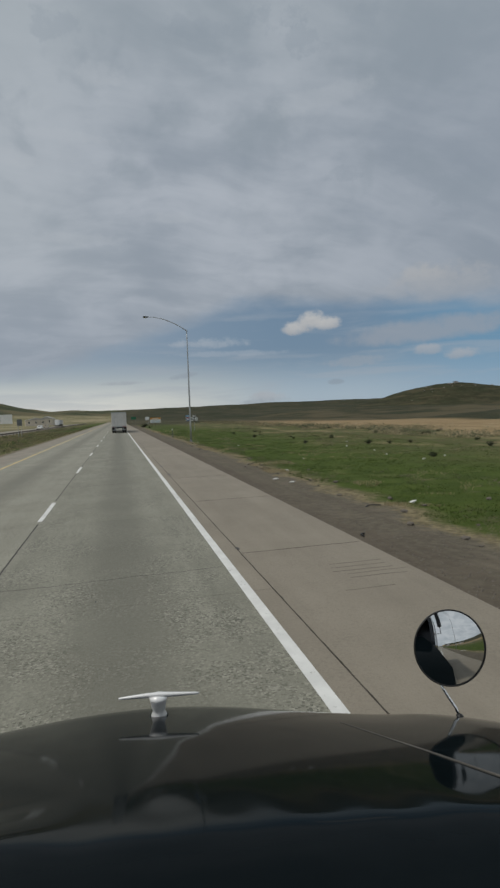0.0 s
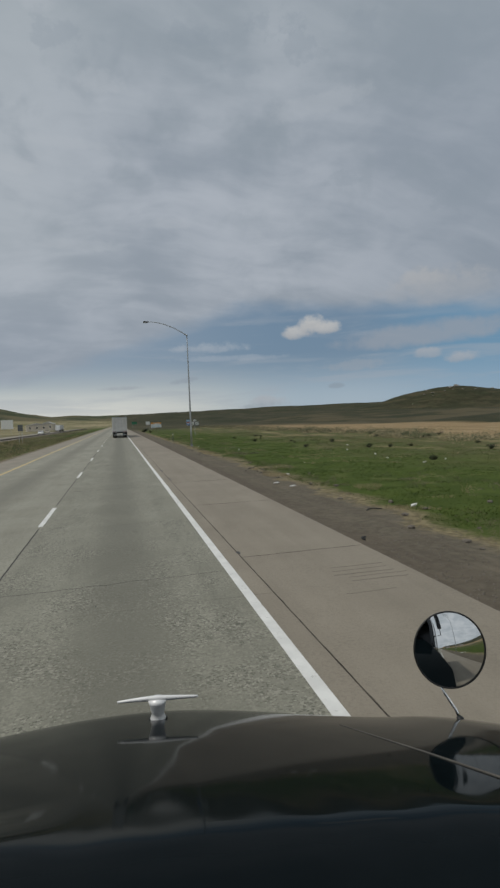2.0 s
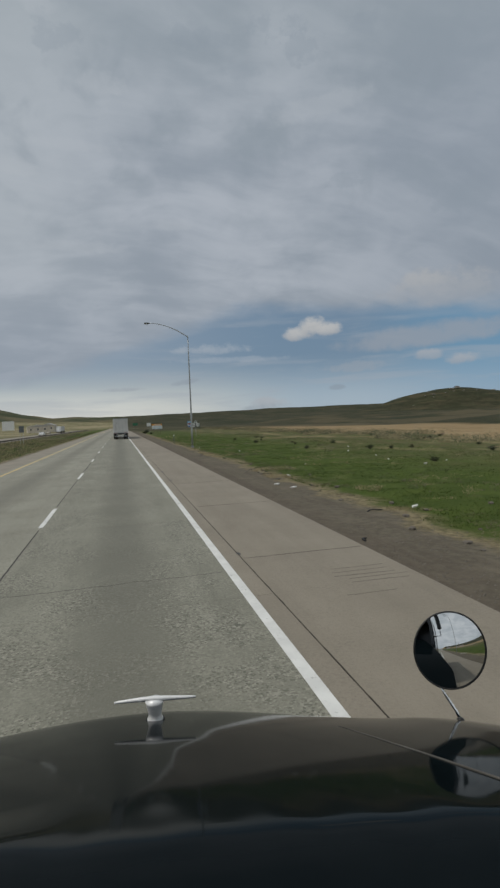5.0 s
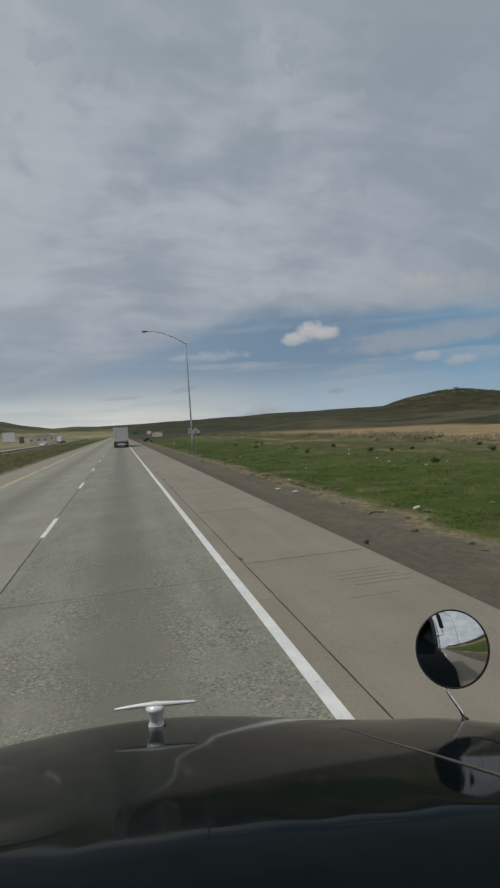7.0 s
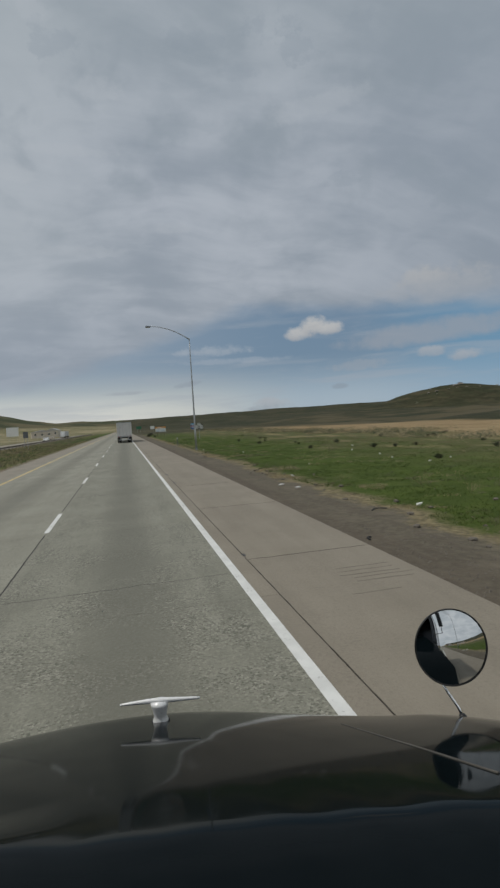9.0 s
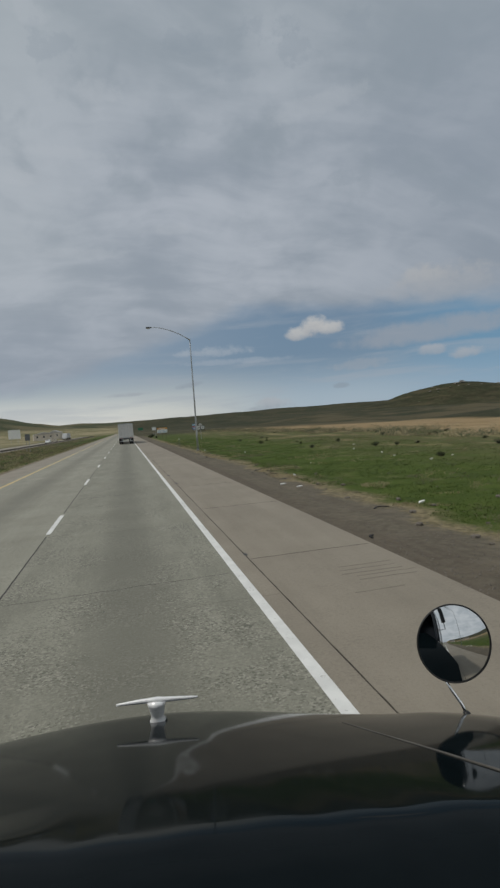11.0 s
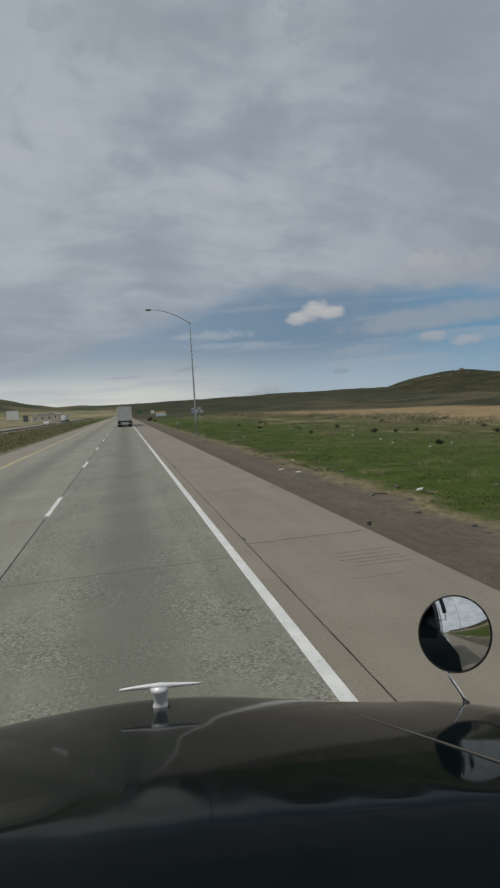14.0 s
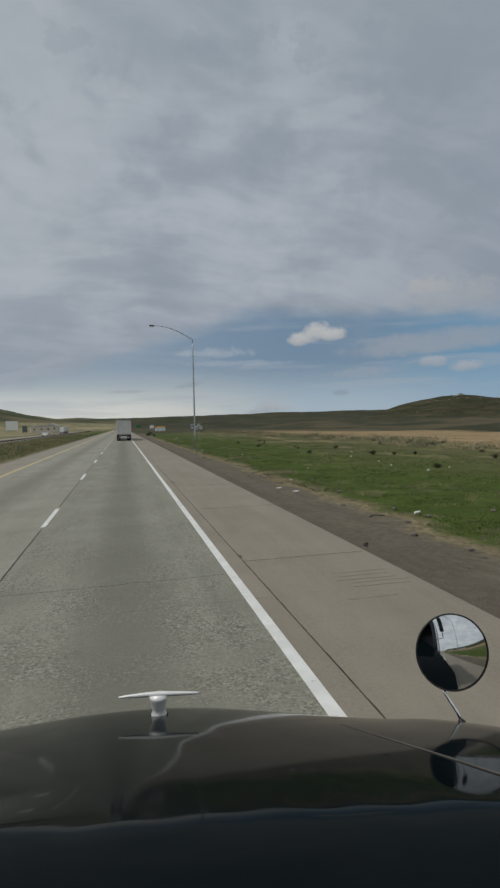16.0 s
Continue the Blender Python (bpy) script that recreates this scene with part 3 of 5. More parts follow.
# ---------------------------------------------------------------- the land
HILLS = (  # centre x, y, height, spread along, spread across, turned by degrees
    (478, 700, 34, 68, 80, 30), (800, 640, 24, 150, 120, 30), (330, 1000, 8, 240, 170, 25), (120, 1600, 12, 700, 220, 0),
    (-360, 1050, 50, 150, 260, 10), (-560, 800, 46, 160, 300, 0), (800, 1700, 30, 500, 300, 0), (-1500, 1900, 50, 900, 400, 0),
    (1500, 500, 50, 400, 700, 0), (300, -1500, 40, 900, 300, 0), (-1300, -300, 45, 300, 900, 0), (900, -700, 40, 300, 500, 0))


def height(x, y):
    """The lie of the land: a flat road bed, a shallow verge, the median's dip and bank, the hills."""
    z = -0.045
    if x > 4.3:
        z -= 0.10 * smooth_step(x, 4.6, 8.5)
        z += 0.10 * smooth_step(x, 14, 30) + 0.06 * wobble(x, y, 3.0) * smooth_step(x, 6.5, 9) + 0.25 * wobble(x, y, 21.0, 3.0) * smooth_step(x, 9, 25)
    if x < -8.0:
        z += -0.55 * smooth_step(-x, 8.5, 14.0) + 0.20 * smooth_step(-x, 15.0, 23.5)
        z += 0.06 * wobble(x, y, 3.0) * smooth_step(-x, 9, 12) * (1 - smooth_step(-x, 22, 25)) + 1.6 * smooth_step(-x, 36, 110)
    away = smooth_step(abs(x + 8), 45, 170) if y < 260 else max(smooth_step(abs(x + 8), 45, 170), smooth_step(y, 420, 900))
    for cx, cy, h, a, b, turn in HILLS:
        c, s = math.cos(radians(turn)), math.sin(radians(turn))
        u, v = ((x - cx) * c + (y - cy) * s) / a, (-(x - cx) * s + (y - cy) * c) / b
        q = u * u + v * v
        if q < 18:
            z += away * h * math.exp(-0.5 * q)
    z += away * (5.0 * wobble(x, y, 160.0, 7.0) + 2.0 * wobble(x, y, 55.0, 9.0) + 0.5 * wobble(x, y, 16.0, 5.0))
    return z


def axis(near, fine, far, growth, extra=()):
    """Coordinates that are fine near zero and widen outwards."""
    out, v, step_size = [0.0], 0.0, fine
    while v < far:
        v += step_size
        if v > near:
            step_size *= growth
        out.append(v)
    return sorted({round(s * v, 3) for v in out for s in (1, -1)} | set(extra))


def build_land():
    xs = axis(16, 0.9, 4300, 1.045, (4.3, -8.2, -9.0, 4.6))
    ys = axis(60, 2.0, 4300, 1.035)
    xs = [x for x in xs if not (-8.0 < x < 4.2)] + [-4.0, 0.0]
    xs.sort()
    verts = [(x, y, height(x, y)) for y in ys for x in xs]
    w = len(xs)
    faces = [(j * w + i, j * w + i + 1, (j + 1) * w + i + 1, (j + 1) * w + i) for j in range(len(ys) - 1) for i in range(w - 1)]
    me = bpy.data.meshes.new("ground")
    me.from_pydata(verts, [], faces)
    me.polygons.foreach_set("use_smooth", [True] * len(me.polygons))
    me.materials.append(LAND)
    tagged(new("ground", me), "green verge, brown ploughed field and sagebrush hills beside the highway", "ground", kind="structure")


build_land()

# ---------------------------------------------------------------- the truck that carries the camera
TRUCK_X, HOOD_X = 0.08, -0.007
HOOD_TURNS = ((0.30, 5.0), (0.74, 8.0), (0.84, 11.8), (0.88, 18.1), (1.00, 18.5), (1.15, 18.9), (1.40, 19.2), (1.70, 20.7), (1.90, 21.7), (2.00, 25.7), (2.10, 43.0), (2.20, 54.0), (2.30, 74.0), (2.36, 86.0))


def hood_reach(s):
    """How far the bonnet's cross-lines lag behind its middle."""
    return 0.305 * s * s - 0.13 * s ** 4 + 0.077 * s


def hood_table():
    """The bonnet's fall, summed up from its slope; through 1.36 m at 1.95 m ahead."""
    rows, z, d = [], 0.0, 0.50
    while d < 2.3601:
        for (a, ta), (b, tb) in zip(HOOD_TURNS, HOOD_TURNS[1:]):
            if a <= d <= b:
                turn = ta + (tb - ta) * (d - a) / (b - a)
        if d < HOOD_TURNS[0][0]:
            turn = HOOD_TURNS[0][1]
        rows.append((d, z))
        z -= math.tan(radians(turn)) * 0.01
        d += 0.01
    base = next(z for d, z in rows if d >= 1.95)
    return [(d, z - base + 1.37) for d, z in rows]


HOOD_ROWS = hood_table()


def hood_z(x, y):
    s = x - HOOD_X
    d = y + hood_reach(s)
    d += (1 - smooth_step(d, 0.93, 1.12)) * (0.005 * math.sin(6.0 * s + 0.9) + 0.0022 * math.sin(17.0 * s + 1.0) + 0.0014 * math.sin(43.0 * s) - 0.05 * smooth_step(-s, 0.10, 0.34))    # slightly uneven sheet
    i = min(max((d - 0.50) / 0.01, 0), len(HOOD_ROWS) - 1.001)
    k = int(i)
    z = HOOD_ROWS[k][1] + (HOOD_ROWS[k + 1][1] - HOOD_ROWS[k][1]) * (i - k)
    w = abs(x - TRUCK_X)
    for at, middle in ((0.102, 1.25), (0.213, 1.405)):               # two small creases
        z -= 0.0017 * smooth_step(x, at - 0.010, at + 0.010) * math.exp(-((y - middle) / 0.12) ** 2)
    z -= 0.023 * s - 0.105 * smooth_step(s, 0.10, 1.30) * (1.45 - y)    # the wing falls off more steeply
    z -= 0.8 * max(0.0, w - 0.90) ** 2                                # the wings roll over
    return z


def arch(y):
    """The lower edge of the bonnet's side, cut out over the wheel."""
    off = abs(y - 1.35)
    return 0.512 + math.sqrt(max(0.0, 0.60 ** 2 - off ** 2)) if off < 0.59 else 0.62


def build_truck():
    truck = thing("semi_truck", "dark semi truck with round fender mirror and chrome bonnet ornament", "truck", at=pose(0.08, 0, 0))
    # bonnet
    bm = bmesh.new()
    n_s, n_d = 170, 110
    grid = []
    for i in range(n_s + 1):
        row = []
        for j in range(n_d + 1):
            d = 0.52 + (2.355 - 0.52) * (j / n_d) ** 0.9
            s = (-1 + 2 * i / n_s) * min(1.2, 0.52 * d + 0.32)          # narrower at the cab than over the wings
            y = d - hood_reach(s)
            row.append(bm.verts.new((HOOD_X + s, y, hood_z(HOOD_X + s, y))))
        row.append(bm.verts.new((HOOD_X + s, 2.36 - hood_reach(s), 0.62)))
        grid.append(row)
    for a, b in zip(grid, grid[1:]):
        for j in range(len(a) - 1):
            bm.faces.new((a[j], a[j + 1], b[j + 1], b[j]))
    flanks = [[v.co.copy() for v in side] for side in (grid[0], grid[-1])]
    hood = part("hood", bm, HOOD_PAINT, truck, "glossy near-black bonnet", smooth=True)
    for edge in flanks:
        bm = bmesh.new()
        top = [bm.verts.new(p) for p in edge]
        low = [bm.verts.new((p.x, p.y, arch(p.y))) for p in edge]
        for j in range(len(edge) - 1):
            bm.faces.new((top[j], top[j + 1], low[j + 1], low[j]))
        part("fender_side", bm, CAB_PAINT, hood, "dark painted flank of the bonnet", smooth=True)
    # panel seam that runs over the right wing; its groove's reflection is put into the grey
    bm = bmesh.new()
    pts = []
    for k in range(40):
        t = 0.22 + 0.78 * k / 39
        x, y = 0.594 + 0.120 * t ** 0.72 - 0.025 * t, 1.715 - 0.86 * t
        pts.append((x, y, hood_z(x, y) + 0.0005))
    tube(bm, pts, [0.0008 + 0.0026 * k / 39 for k in range(40)], 6)
    part("panel_seam", bm, SEAM, hood, "thin grey panel seam", smooth=True)
    # ornament: a cleat on a waisted stem
    ox, oy = 0.070, 1.800
    oz = hood_z(ox, oy)
    ornament = part("hood_ornament", lathe(bmesh.new(), ((0.0285, -0.004), (0.0270, 0.006), (0.0225, 0.016), (0.0215, 0.024), (0.0240, 0.032), (0.0250, 0.038), (0.0265, 0.048), (0.0300, 0.060), (0.0315, 0.070), (0.0, 0.075)), 28,
                                          Matrix.Translation((ox, oy, oz))), BRIGHT, truck, "bright cleat-shaped metal ornament", smooth=True)
    bm = bmesh.new()
    arms, radii = [], []
    for k in range(25):
        u = -1 + 2 * k / 24
        arms.append((ox + 0.002 + 0.136 * u, oy - 0.030 * u, oz + 0.074 - 0.008 * abs(u) ** 1.6 * (1.0 if u < 0 else 0.0)))
        radii.append(0.0036 + 0.0062 * (1 - abs(u)) ** 0.8)
    tube(bm, arms, radii, 12)
    part("crossbar", bm, BRIGHT, ornament, smooth=True)
    part("base_ring", lathe(bmesh.new(), ((0.0315, -0.008), (0.0320, 0.0015), (0.0290, 0.0045), (0.024, 0.005)), 28, Matrix.Translation((ox, oy, oz))), RUBBER, ornament)
    # round convex mirror on a bent stem over the wing
    centre = Vector((1.147, 1.684, 1.562))
    facing = Vector((-0.31, -1.78, 0.345)).normalized()                # shows the driver the road behind
    turn = Matrix.Translation(centre) @ facing.to_track_quat("Z", "Y").to_matrix().to_4x4()
    r, g = 0.1345, 1.116
    dome = [(r * k / 10, 0.020 * (1 - (k / 10) ** 2)) for k in range(11)]
    mirror = part("fender_mirror", lathe(bmesh.new(), [(a * g, b * g) for a, b in ((0.0, -0.055), (0.045, -0.050), (0.090, -0.032), (0.119, -0.008), (0.1245, -0.003), (0.1250, 0.002), (0.1230, 0.004), (0.1200, 0.001))], 56, turn), BLACK, truck, "round black fender mirror", smooth=True)
    part("mirror_glass", lathe(bmesh.new(), dome, 56, turn), MIRROR, mirror, "convex mirror glass", smooth=True)
    foot = Vector((1.131, 1.608, 0))
    foot.z = hood_z(foot.x, foot.y)
    low = Vector((1.102, 1.684, 1.432))
    bm = bmesh.new()
    tube(bm, (foot, foot.lerp(low, 0.25) + Vector((0.004, 0, 0)), foot.lerp(low, 0.7), low, centre + Vector((0.0, 0.04, -0.07))), (0.0060, 0.0056, 0.0054, 0.0054, 0.0054), 12)
    part("mirror_stem", bm, CHROME, mirror, "slim chrome stem", smooth=True)
    part("stem_foot", lathe(bmesh.new(), ((0.013, -0.006), (0.013, 0.003), (0.008, 0.008), (0.0, 0.009)), 20, Matrix.Translation(foot)), BLACK, mirror, smooth=True)
    # cab round and behind the camera
    bm = bmesh.new()
    x0, x1 = TRUCK_X - 0.86, TRUCK_X + 0.86
    box(bm, x0, x1, -2.6, -2.54, 0.95, 3.35)
    box(bm, x0, x0 + 0.05, -2.54, -0.30, 0.95, 3.30)
    box(bm, x1 - 0.05, x1, -2.54, -0.30, 0.95, 3.30)
    box(bm, x0, x0 + 0.05, -0.30, 0.32, 0.95, 1.70)
    box(bm, x1 - 0.05, x1, -0.30, 0.32, 0.95, 1.62)
    box(bm, x0 + 0.05, x1 - 0.05, -2.54, 0.50, 0.90, 0.98)
    part("cab", bm, CAB_PAINT, truck, "dark cab shell")
    part("roof", boxed(x0, x1, -2.6, -0.02, 3.35, 3.42, 0.03), CAB_PAINT, truck)
    part("dashboard", boxed(x0 + 0.06, x1 - 0.06, 0.16, 0.50, 1.10, 1.52, 0.04), INSIDE, truck, "dark dashboard")
    for sx in (x0 + 0.02, x1 - 0.02):
        bm = bmesh.new()
        tube(bm, ((sx, 0.34, 1.70), (sx, -0.02, 3.36)), 0.035, 8)
        part("windscreen_pillar", bm, CAB_PAINT, truck)
        door = part("cab_door", boxed(sx - 0.035, sx + 0.035, -1.25, -0.32, 1.0, 2.05, 0.012), CAB_PAINT, truck)
        part("door_window", boxed(sx - 0.038, sx + 0.038, -1.18, -0.40, 2.12, 2.85, 0.010), GLASS_DARK, door)
        out = 1 if sx > 0 else -1
        arm = bmesh.new()
        tube(arm, ((sx, -0.28, 2.95), (sx + out * 0.30, -0.22, 2.95), (sx + out * 0.30, -0.22, 2.02), (sx, -0.28, 2.02)), 0.014, 8)
        wing = part("door_mirror", arm, BLACK, truck, "tall black door mirror")
        part("mirror_housing", boxed(sx + out * 0.30 - 0.08, sx + out * 0.30 + 0.08, -0.25, -0.16, 2.25, 2.75, 0.03), BLACK, wing)
        part("housing_glass", boxed(sx + out * 0.30 - 0.07, sx + out * 0.30 + 0.07, -0.262, -0.252, 2.28, 2.72), MIRROR, wing)
        bm = bmesh.new()
        tube(bm, ((sx + out * 0.06, -1.9, 0.6), (sx + out * 0.06, -0.4, 0.6)), 0.28, 20)
        part("fuel_tank", bm, CHROME, truck, "polished fuel tank", smooth=True)
    for wx in (x0 - 0.10, x1 + 0.10):
        for wy in (1.35, -4.6, -5.9):
            bm = bmesh.new()
            lathe(bm, ((0.30, -0.13), (0.46, -0.14), (0.51, -0.10), (0.51, 0.10), (0.46, 0.14), (0.30, 0.13)), 28, Matrix.Translation((wx, wy, 0.512)) @ Matrix.Rotation(math.pi / 2, 4, "Y"))
            wheel = part("wheel", bm, RUBBER, truck, "black truck tyre", smooth=True)
            part("rim", lathe(bmesh.new(), ((0.0, -0.06), (0.15, -0.08), (0.29, -0.12), (0.29, 0.12), (0.15, 0.08), (0.0, 0.06)), 24, Matrix.Translation((wx, wy, 0.512)) @ Matrix.Rotation(math.pi / 2, 4, "Y")), GALV, wheel, smooth=True)
    part("chassis", boxed(TRUCK_X - 0.45, TRUCK_X + 0.45, -6.6, 1.9, 0.62, 0.86), BLACK, truck)
    part("sleeper", boxed(x0 - 0.02, x1 + 0.02, -4.1, -2.62, 0.92, 3.55, 0.10), CAB_PAINT, truck, "dark sleeper box")
    part("bumper", boxed(x0 + 0.12, x1 - 0.12, 1.80, 2.00, 0.35, 0.62, 0.04), CHROME, truck)


build_truck()

# ---------------------------------------------------------------- things beside and on the road
def ground_z(x, y):
    return height(x, y)


def lamp_post(x, y, tall, reach, truss):
    lamp = thing("street_lamp", "tall galvanised highway lamp post with a curved %s arm" % ("braced" if truss else "single"), "street lamp", "highway lamps", pose(x, y, ground_z(x, y)))
    bm = bmesh.new()
    tube(bm, [(0, 0, tall * k / 6) for k in range(7)], [0.100 - 0.054 * k / 6 for k in range(7)], 16)
    part("pole", bm, GALV, lamp, "tapered galvanised pole", smooth=True)
    part("base_plate", lathe(bmesh.new(), ((0.0, 0.0), (0.20, 0.0), (0.20, 0.03), (0.13, 0.04), (0.110, 0.26), (0.100, 0.27)), 20), DARK_STEEL, lamp, smooth=True)
    part("pole_cap", lathe(bmesh.new(), ((0.062, tall - 0.02), (0.062, tall + 0.10), (0.03, tall + 0.13), (0, tall + 0.135)), 16), GALV, lamp, smooth=True)
    rise = reach * 0.36
    pts = [(-reach * t, -0.02 * t, tall + rise * (1 - (1 - t) ** 1.9) if not truss else tall + rise * (1 - (1 - t) ** 2.3)) for t in (k / 16 for k in range(17))]
    bm = bmesh.new()
    tube(bm, pts, [0.050 - 0.020 * k / 16 for k in range(17)], 10)
    arm = part("arm", bm, GALV, lamp, "curved arm", smooth=True)
    if truss:
        bm = bmesh.new()
        low = [(-reach * 0.60 * t, 0, tall - 0.75 + (pts[9][2] - tall + 0.72) * t ** 0.92) for t in (k / 10 for k in range(11))]
        tube(bm, low, 0.026, 8)
        part("brace", bm, GALV, arm, smooth=True)
        for k in (4, 7):
            bm = bmesh.new()
            tube(bm, (low[k], min(pts, key=lambda p: abs(p[0] - low[k][0]))), 0.016, 6)
            part("strut", bm, GALV, arm)
    ex, ez = pts[-1][0], pts[-1][2]
    head = part("lamp_head", boxed(ex - 0.55, ex - 0.10, -0.14, 0.14, ez - 0.08, ez + 0.06, 0.03), DARK_STEEL, lamp, "grey lamp housing")
    part("spigot", tube(bmesh.new(), ((ex + 0.02, 0, ez), (ex - 0.14, 0, ez)), 0.05, 10), DARK_STEEL, head)
    part("diffuser", boxed(ex - 0.50, ex - 0.18, -0.11, 0.11, ez - 0.100, ez - 0.078, 0.008), LENS, head, "pale lens")
    return lamp


def delineator(x, y, tall=1.15):
    post = thing("roadside_marker", "thin dark marker post with a pale reflector on the verge", "marker post", "marker posts", pose(x, y, ground_z(x, y)))
    part("post", boxed(-0.035, 0.035, -0.012, 0.012, -0.05, tall, 0.006), DARK_STEEL, post)
    part("reflector", boxed(-0.045, 0.045, -0.022, -0.010, tall - 0.20, tall - 0.06, 0.006), SIGN_WHITE, post, "pale reflector")


def shield(points):
    return points + [(-a, b) for a, b in reversed(points) if abs(a) > 1e-6]


def route_sign(x, y):
    """Three route markers with their banners on two posts."""
    sign = thing("route_sign", "blue and black-and-white route markers on two steel posts in the grass", "road sign", "", pose(x, y, ground_z(x, y), 0, 0, -3))
    for px in (0.40, 1.20):
        part("post", boxed(px - 0.03, px + 0.03, 0.02, 0.06, -0.1, 3.0 if px > 1 else 2.45), GALV, sign)
    inter = shield([(0.0, -0.37), (0.14, -0.30), (0.27, -0.17), (0.34, 0.0), (0.35, 0.14), (0.32, 0.25), (0.28, 0.36), (0.17, 0.33), (0.08, 0.335), (0.0, 0.37)])
    c = 2.15
    bm = bmesh.new()
    outline(bm, [(a * 1.05, c + b * 1.05) for a, b in inter], -0.004, 0.006)
    board = part("interstate_shield", bm, SIGN_WHITE, sign, "interstate shield")
    bm = bmesh.new()
    outline(bm, [(a, c + min(b, 0.15)) for a, b in inter if b <= 0.16], -0.009, -0.005)
    part("blue_field", bm, SIGN_BLUE, board, "blue field")
    bm = bmesh.new()
    outline(bm, [(a * 0.97, c + max(b, 0.175)) for a, b in inter if b >= 0.13], -0.009, -0.005)
    part("red_field", bm, SIGN_RED, board, "red top")
    letters("84", 0.42, SIGN_WHITE, board, 0.0, -0.012, c - 0.06)
    banner = part("banner", boxed(-0.33, 0.33, -0.004, 0.006, 2.56, 2.90), SIGN_LIGHT_BLUE, sign, "light blue direction banner")
    letters("WEST", 0.24, SIGN_WHITE, banner, 0.0, -0.008, 2.73)
    us = shield([(0.0, -0.34), (0.10, -0.29), (0.22, -0.27), (0.30, -0.20), (0.32, -0.08), (0.27, 0.06), (0.29, 0.17), (0.33, 0.25), (0.25, 0.33), (0.16, 0.30), (0.0, 0.33)])
    for px, number in ((0.80, "26"), (1.60, "30")):
        plate = part("route_plate", boxed(px - 0.37, px + 0.37, -0.004, 0.006, c - 0.37, c + 0.37), SIGN_BLACK, sign, "black square route plate")
        bm = bmesh.new()
        outline(bm, [(px + a, c + b) for a, b in us], -0.009, -0.005)
        part("white_shield", bm, SIGN_WHITE, plate, "white shield")
        letters(number, 0.44, SIGN_BLACK, plate, px, -0.012, c - 0.01)
    banner = part("banner", boxed(0.90, 1.50, -0.004, 0.006, 2.56, 2.88), SIGN_WHITE, sign, "white direction banner")
    letters("WEST", 0.23, SIGN_BLACK, banner, 1.2, -0.008, 2.72)


def info_board(x, y):
    board = thing("roadside_board", "white roadside board with an orange heading on posts", "billboard", "", pose(x, y, ground_z(x, y), 0, 0, -4))
    for px in (-0.95, 0.0, 0.95):
        part("post", boxed(px - 0.05, px + 0.05, 0.03, 0.13, -0.1, 2.5), WOOD, board, "wooden post")
    part("panel", boxed(-1.42, 1.42, -0.015, 0.03, 1.30, 2.25), SIGN_WHITE, board, "white panel")
    part("heading", boxed(-1.42, 1.42, -0.02, 0.03, 2.26, 2.72), SIGN_ORANGE, board, "orange heading")
    for z, a, b in ((2.52, -0.9, 0.2), (2.52, 0.3, 1.0), (2.40, -0.7, 0.8)):
        part("text_bar", boxed(a, b, -0.026, -0.021, z - 0.035, z + 0.035), SIGN_WHITE, board)
    for z, a, b in ((1.62, -1.25, -0.25), (1.46, -1.25, -0.4), (1.62, 0.05, 1.25), (1.46, 0.05, 1.1), (1.95, -1.1, 1.1)):
        part("text_bar", boxed(a, b, -0.021, -0.016, z - 0.05, z + 0.05), SIGN_PALE_BLUE, board)


def small_sign(x, y, material, w, h, low, label):
    sign = thing("road_sign", label, "road sign", "", pose(x, y, ground_z(x, y)))
    for px in (-w * 0.3, w * 0.3):
        part("post", boxed(px - 0.03, px + 0.03, 0.01, 0.05, -0.1, low + h), GALV, sign)
    part("panel", boxed(-w / 2, w / 2, -0.006, 0.008, low, low + h, 0.003), material, sign)
    return sign


def wheel_pair(parent, x, y, r=0.51, wide=0.28):
    tyre = part("wheel", lathe(bmesh.new(), ((r * 0.55, -wide / 2), (r * 0.92, -wide / 2), (r, -wide * 0.4), (r, wide * 0.4), (r * 0.92, wide / 2), (r * 0.55, wide / 2)), 22, Matrix.Translation((x, y, r)) @ Matrix.Rotation(math.pi / 2, 4, "Y")), RUBBER, parent, "black tyre", smooth=True)
    part("rim", lathe(bmesh.new(), ((0.0, -wide * 0.25), (r * 0.55, -wide * 0.42), (r * 0.55, wide * 0.42), (0.0, wide * 0.25)), 18, Matrix.Translation((x, y, r)) @ Matrix.Rotation(math.pi / 2, 4, "Y")), GALV, tyre, smooth=True)


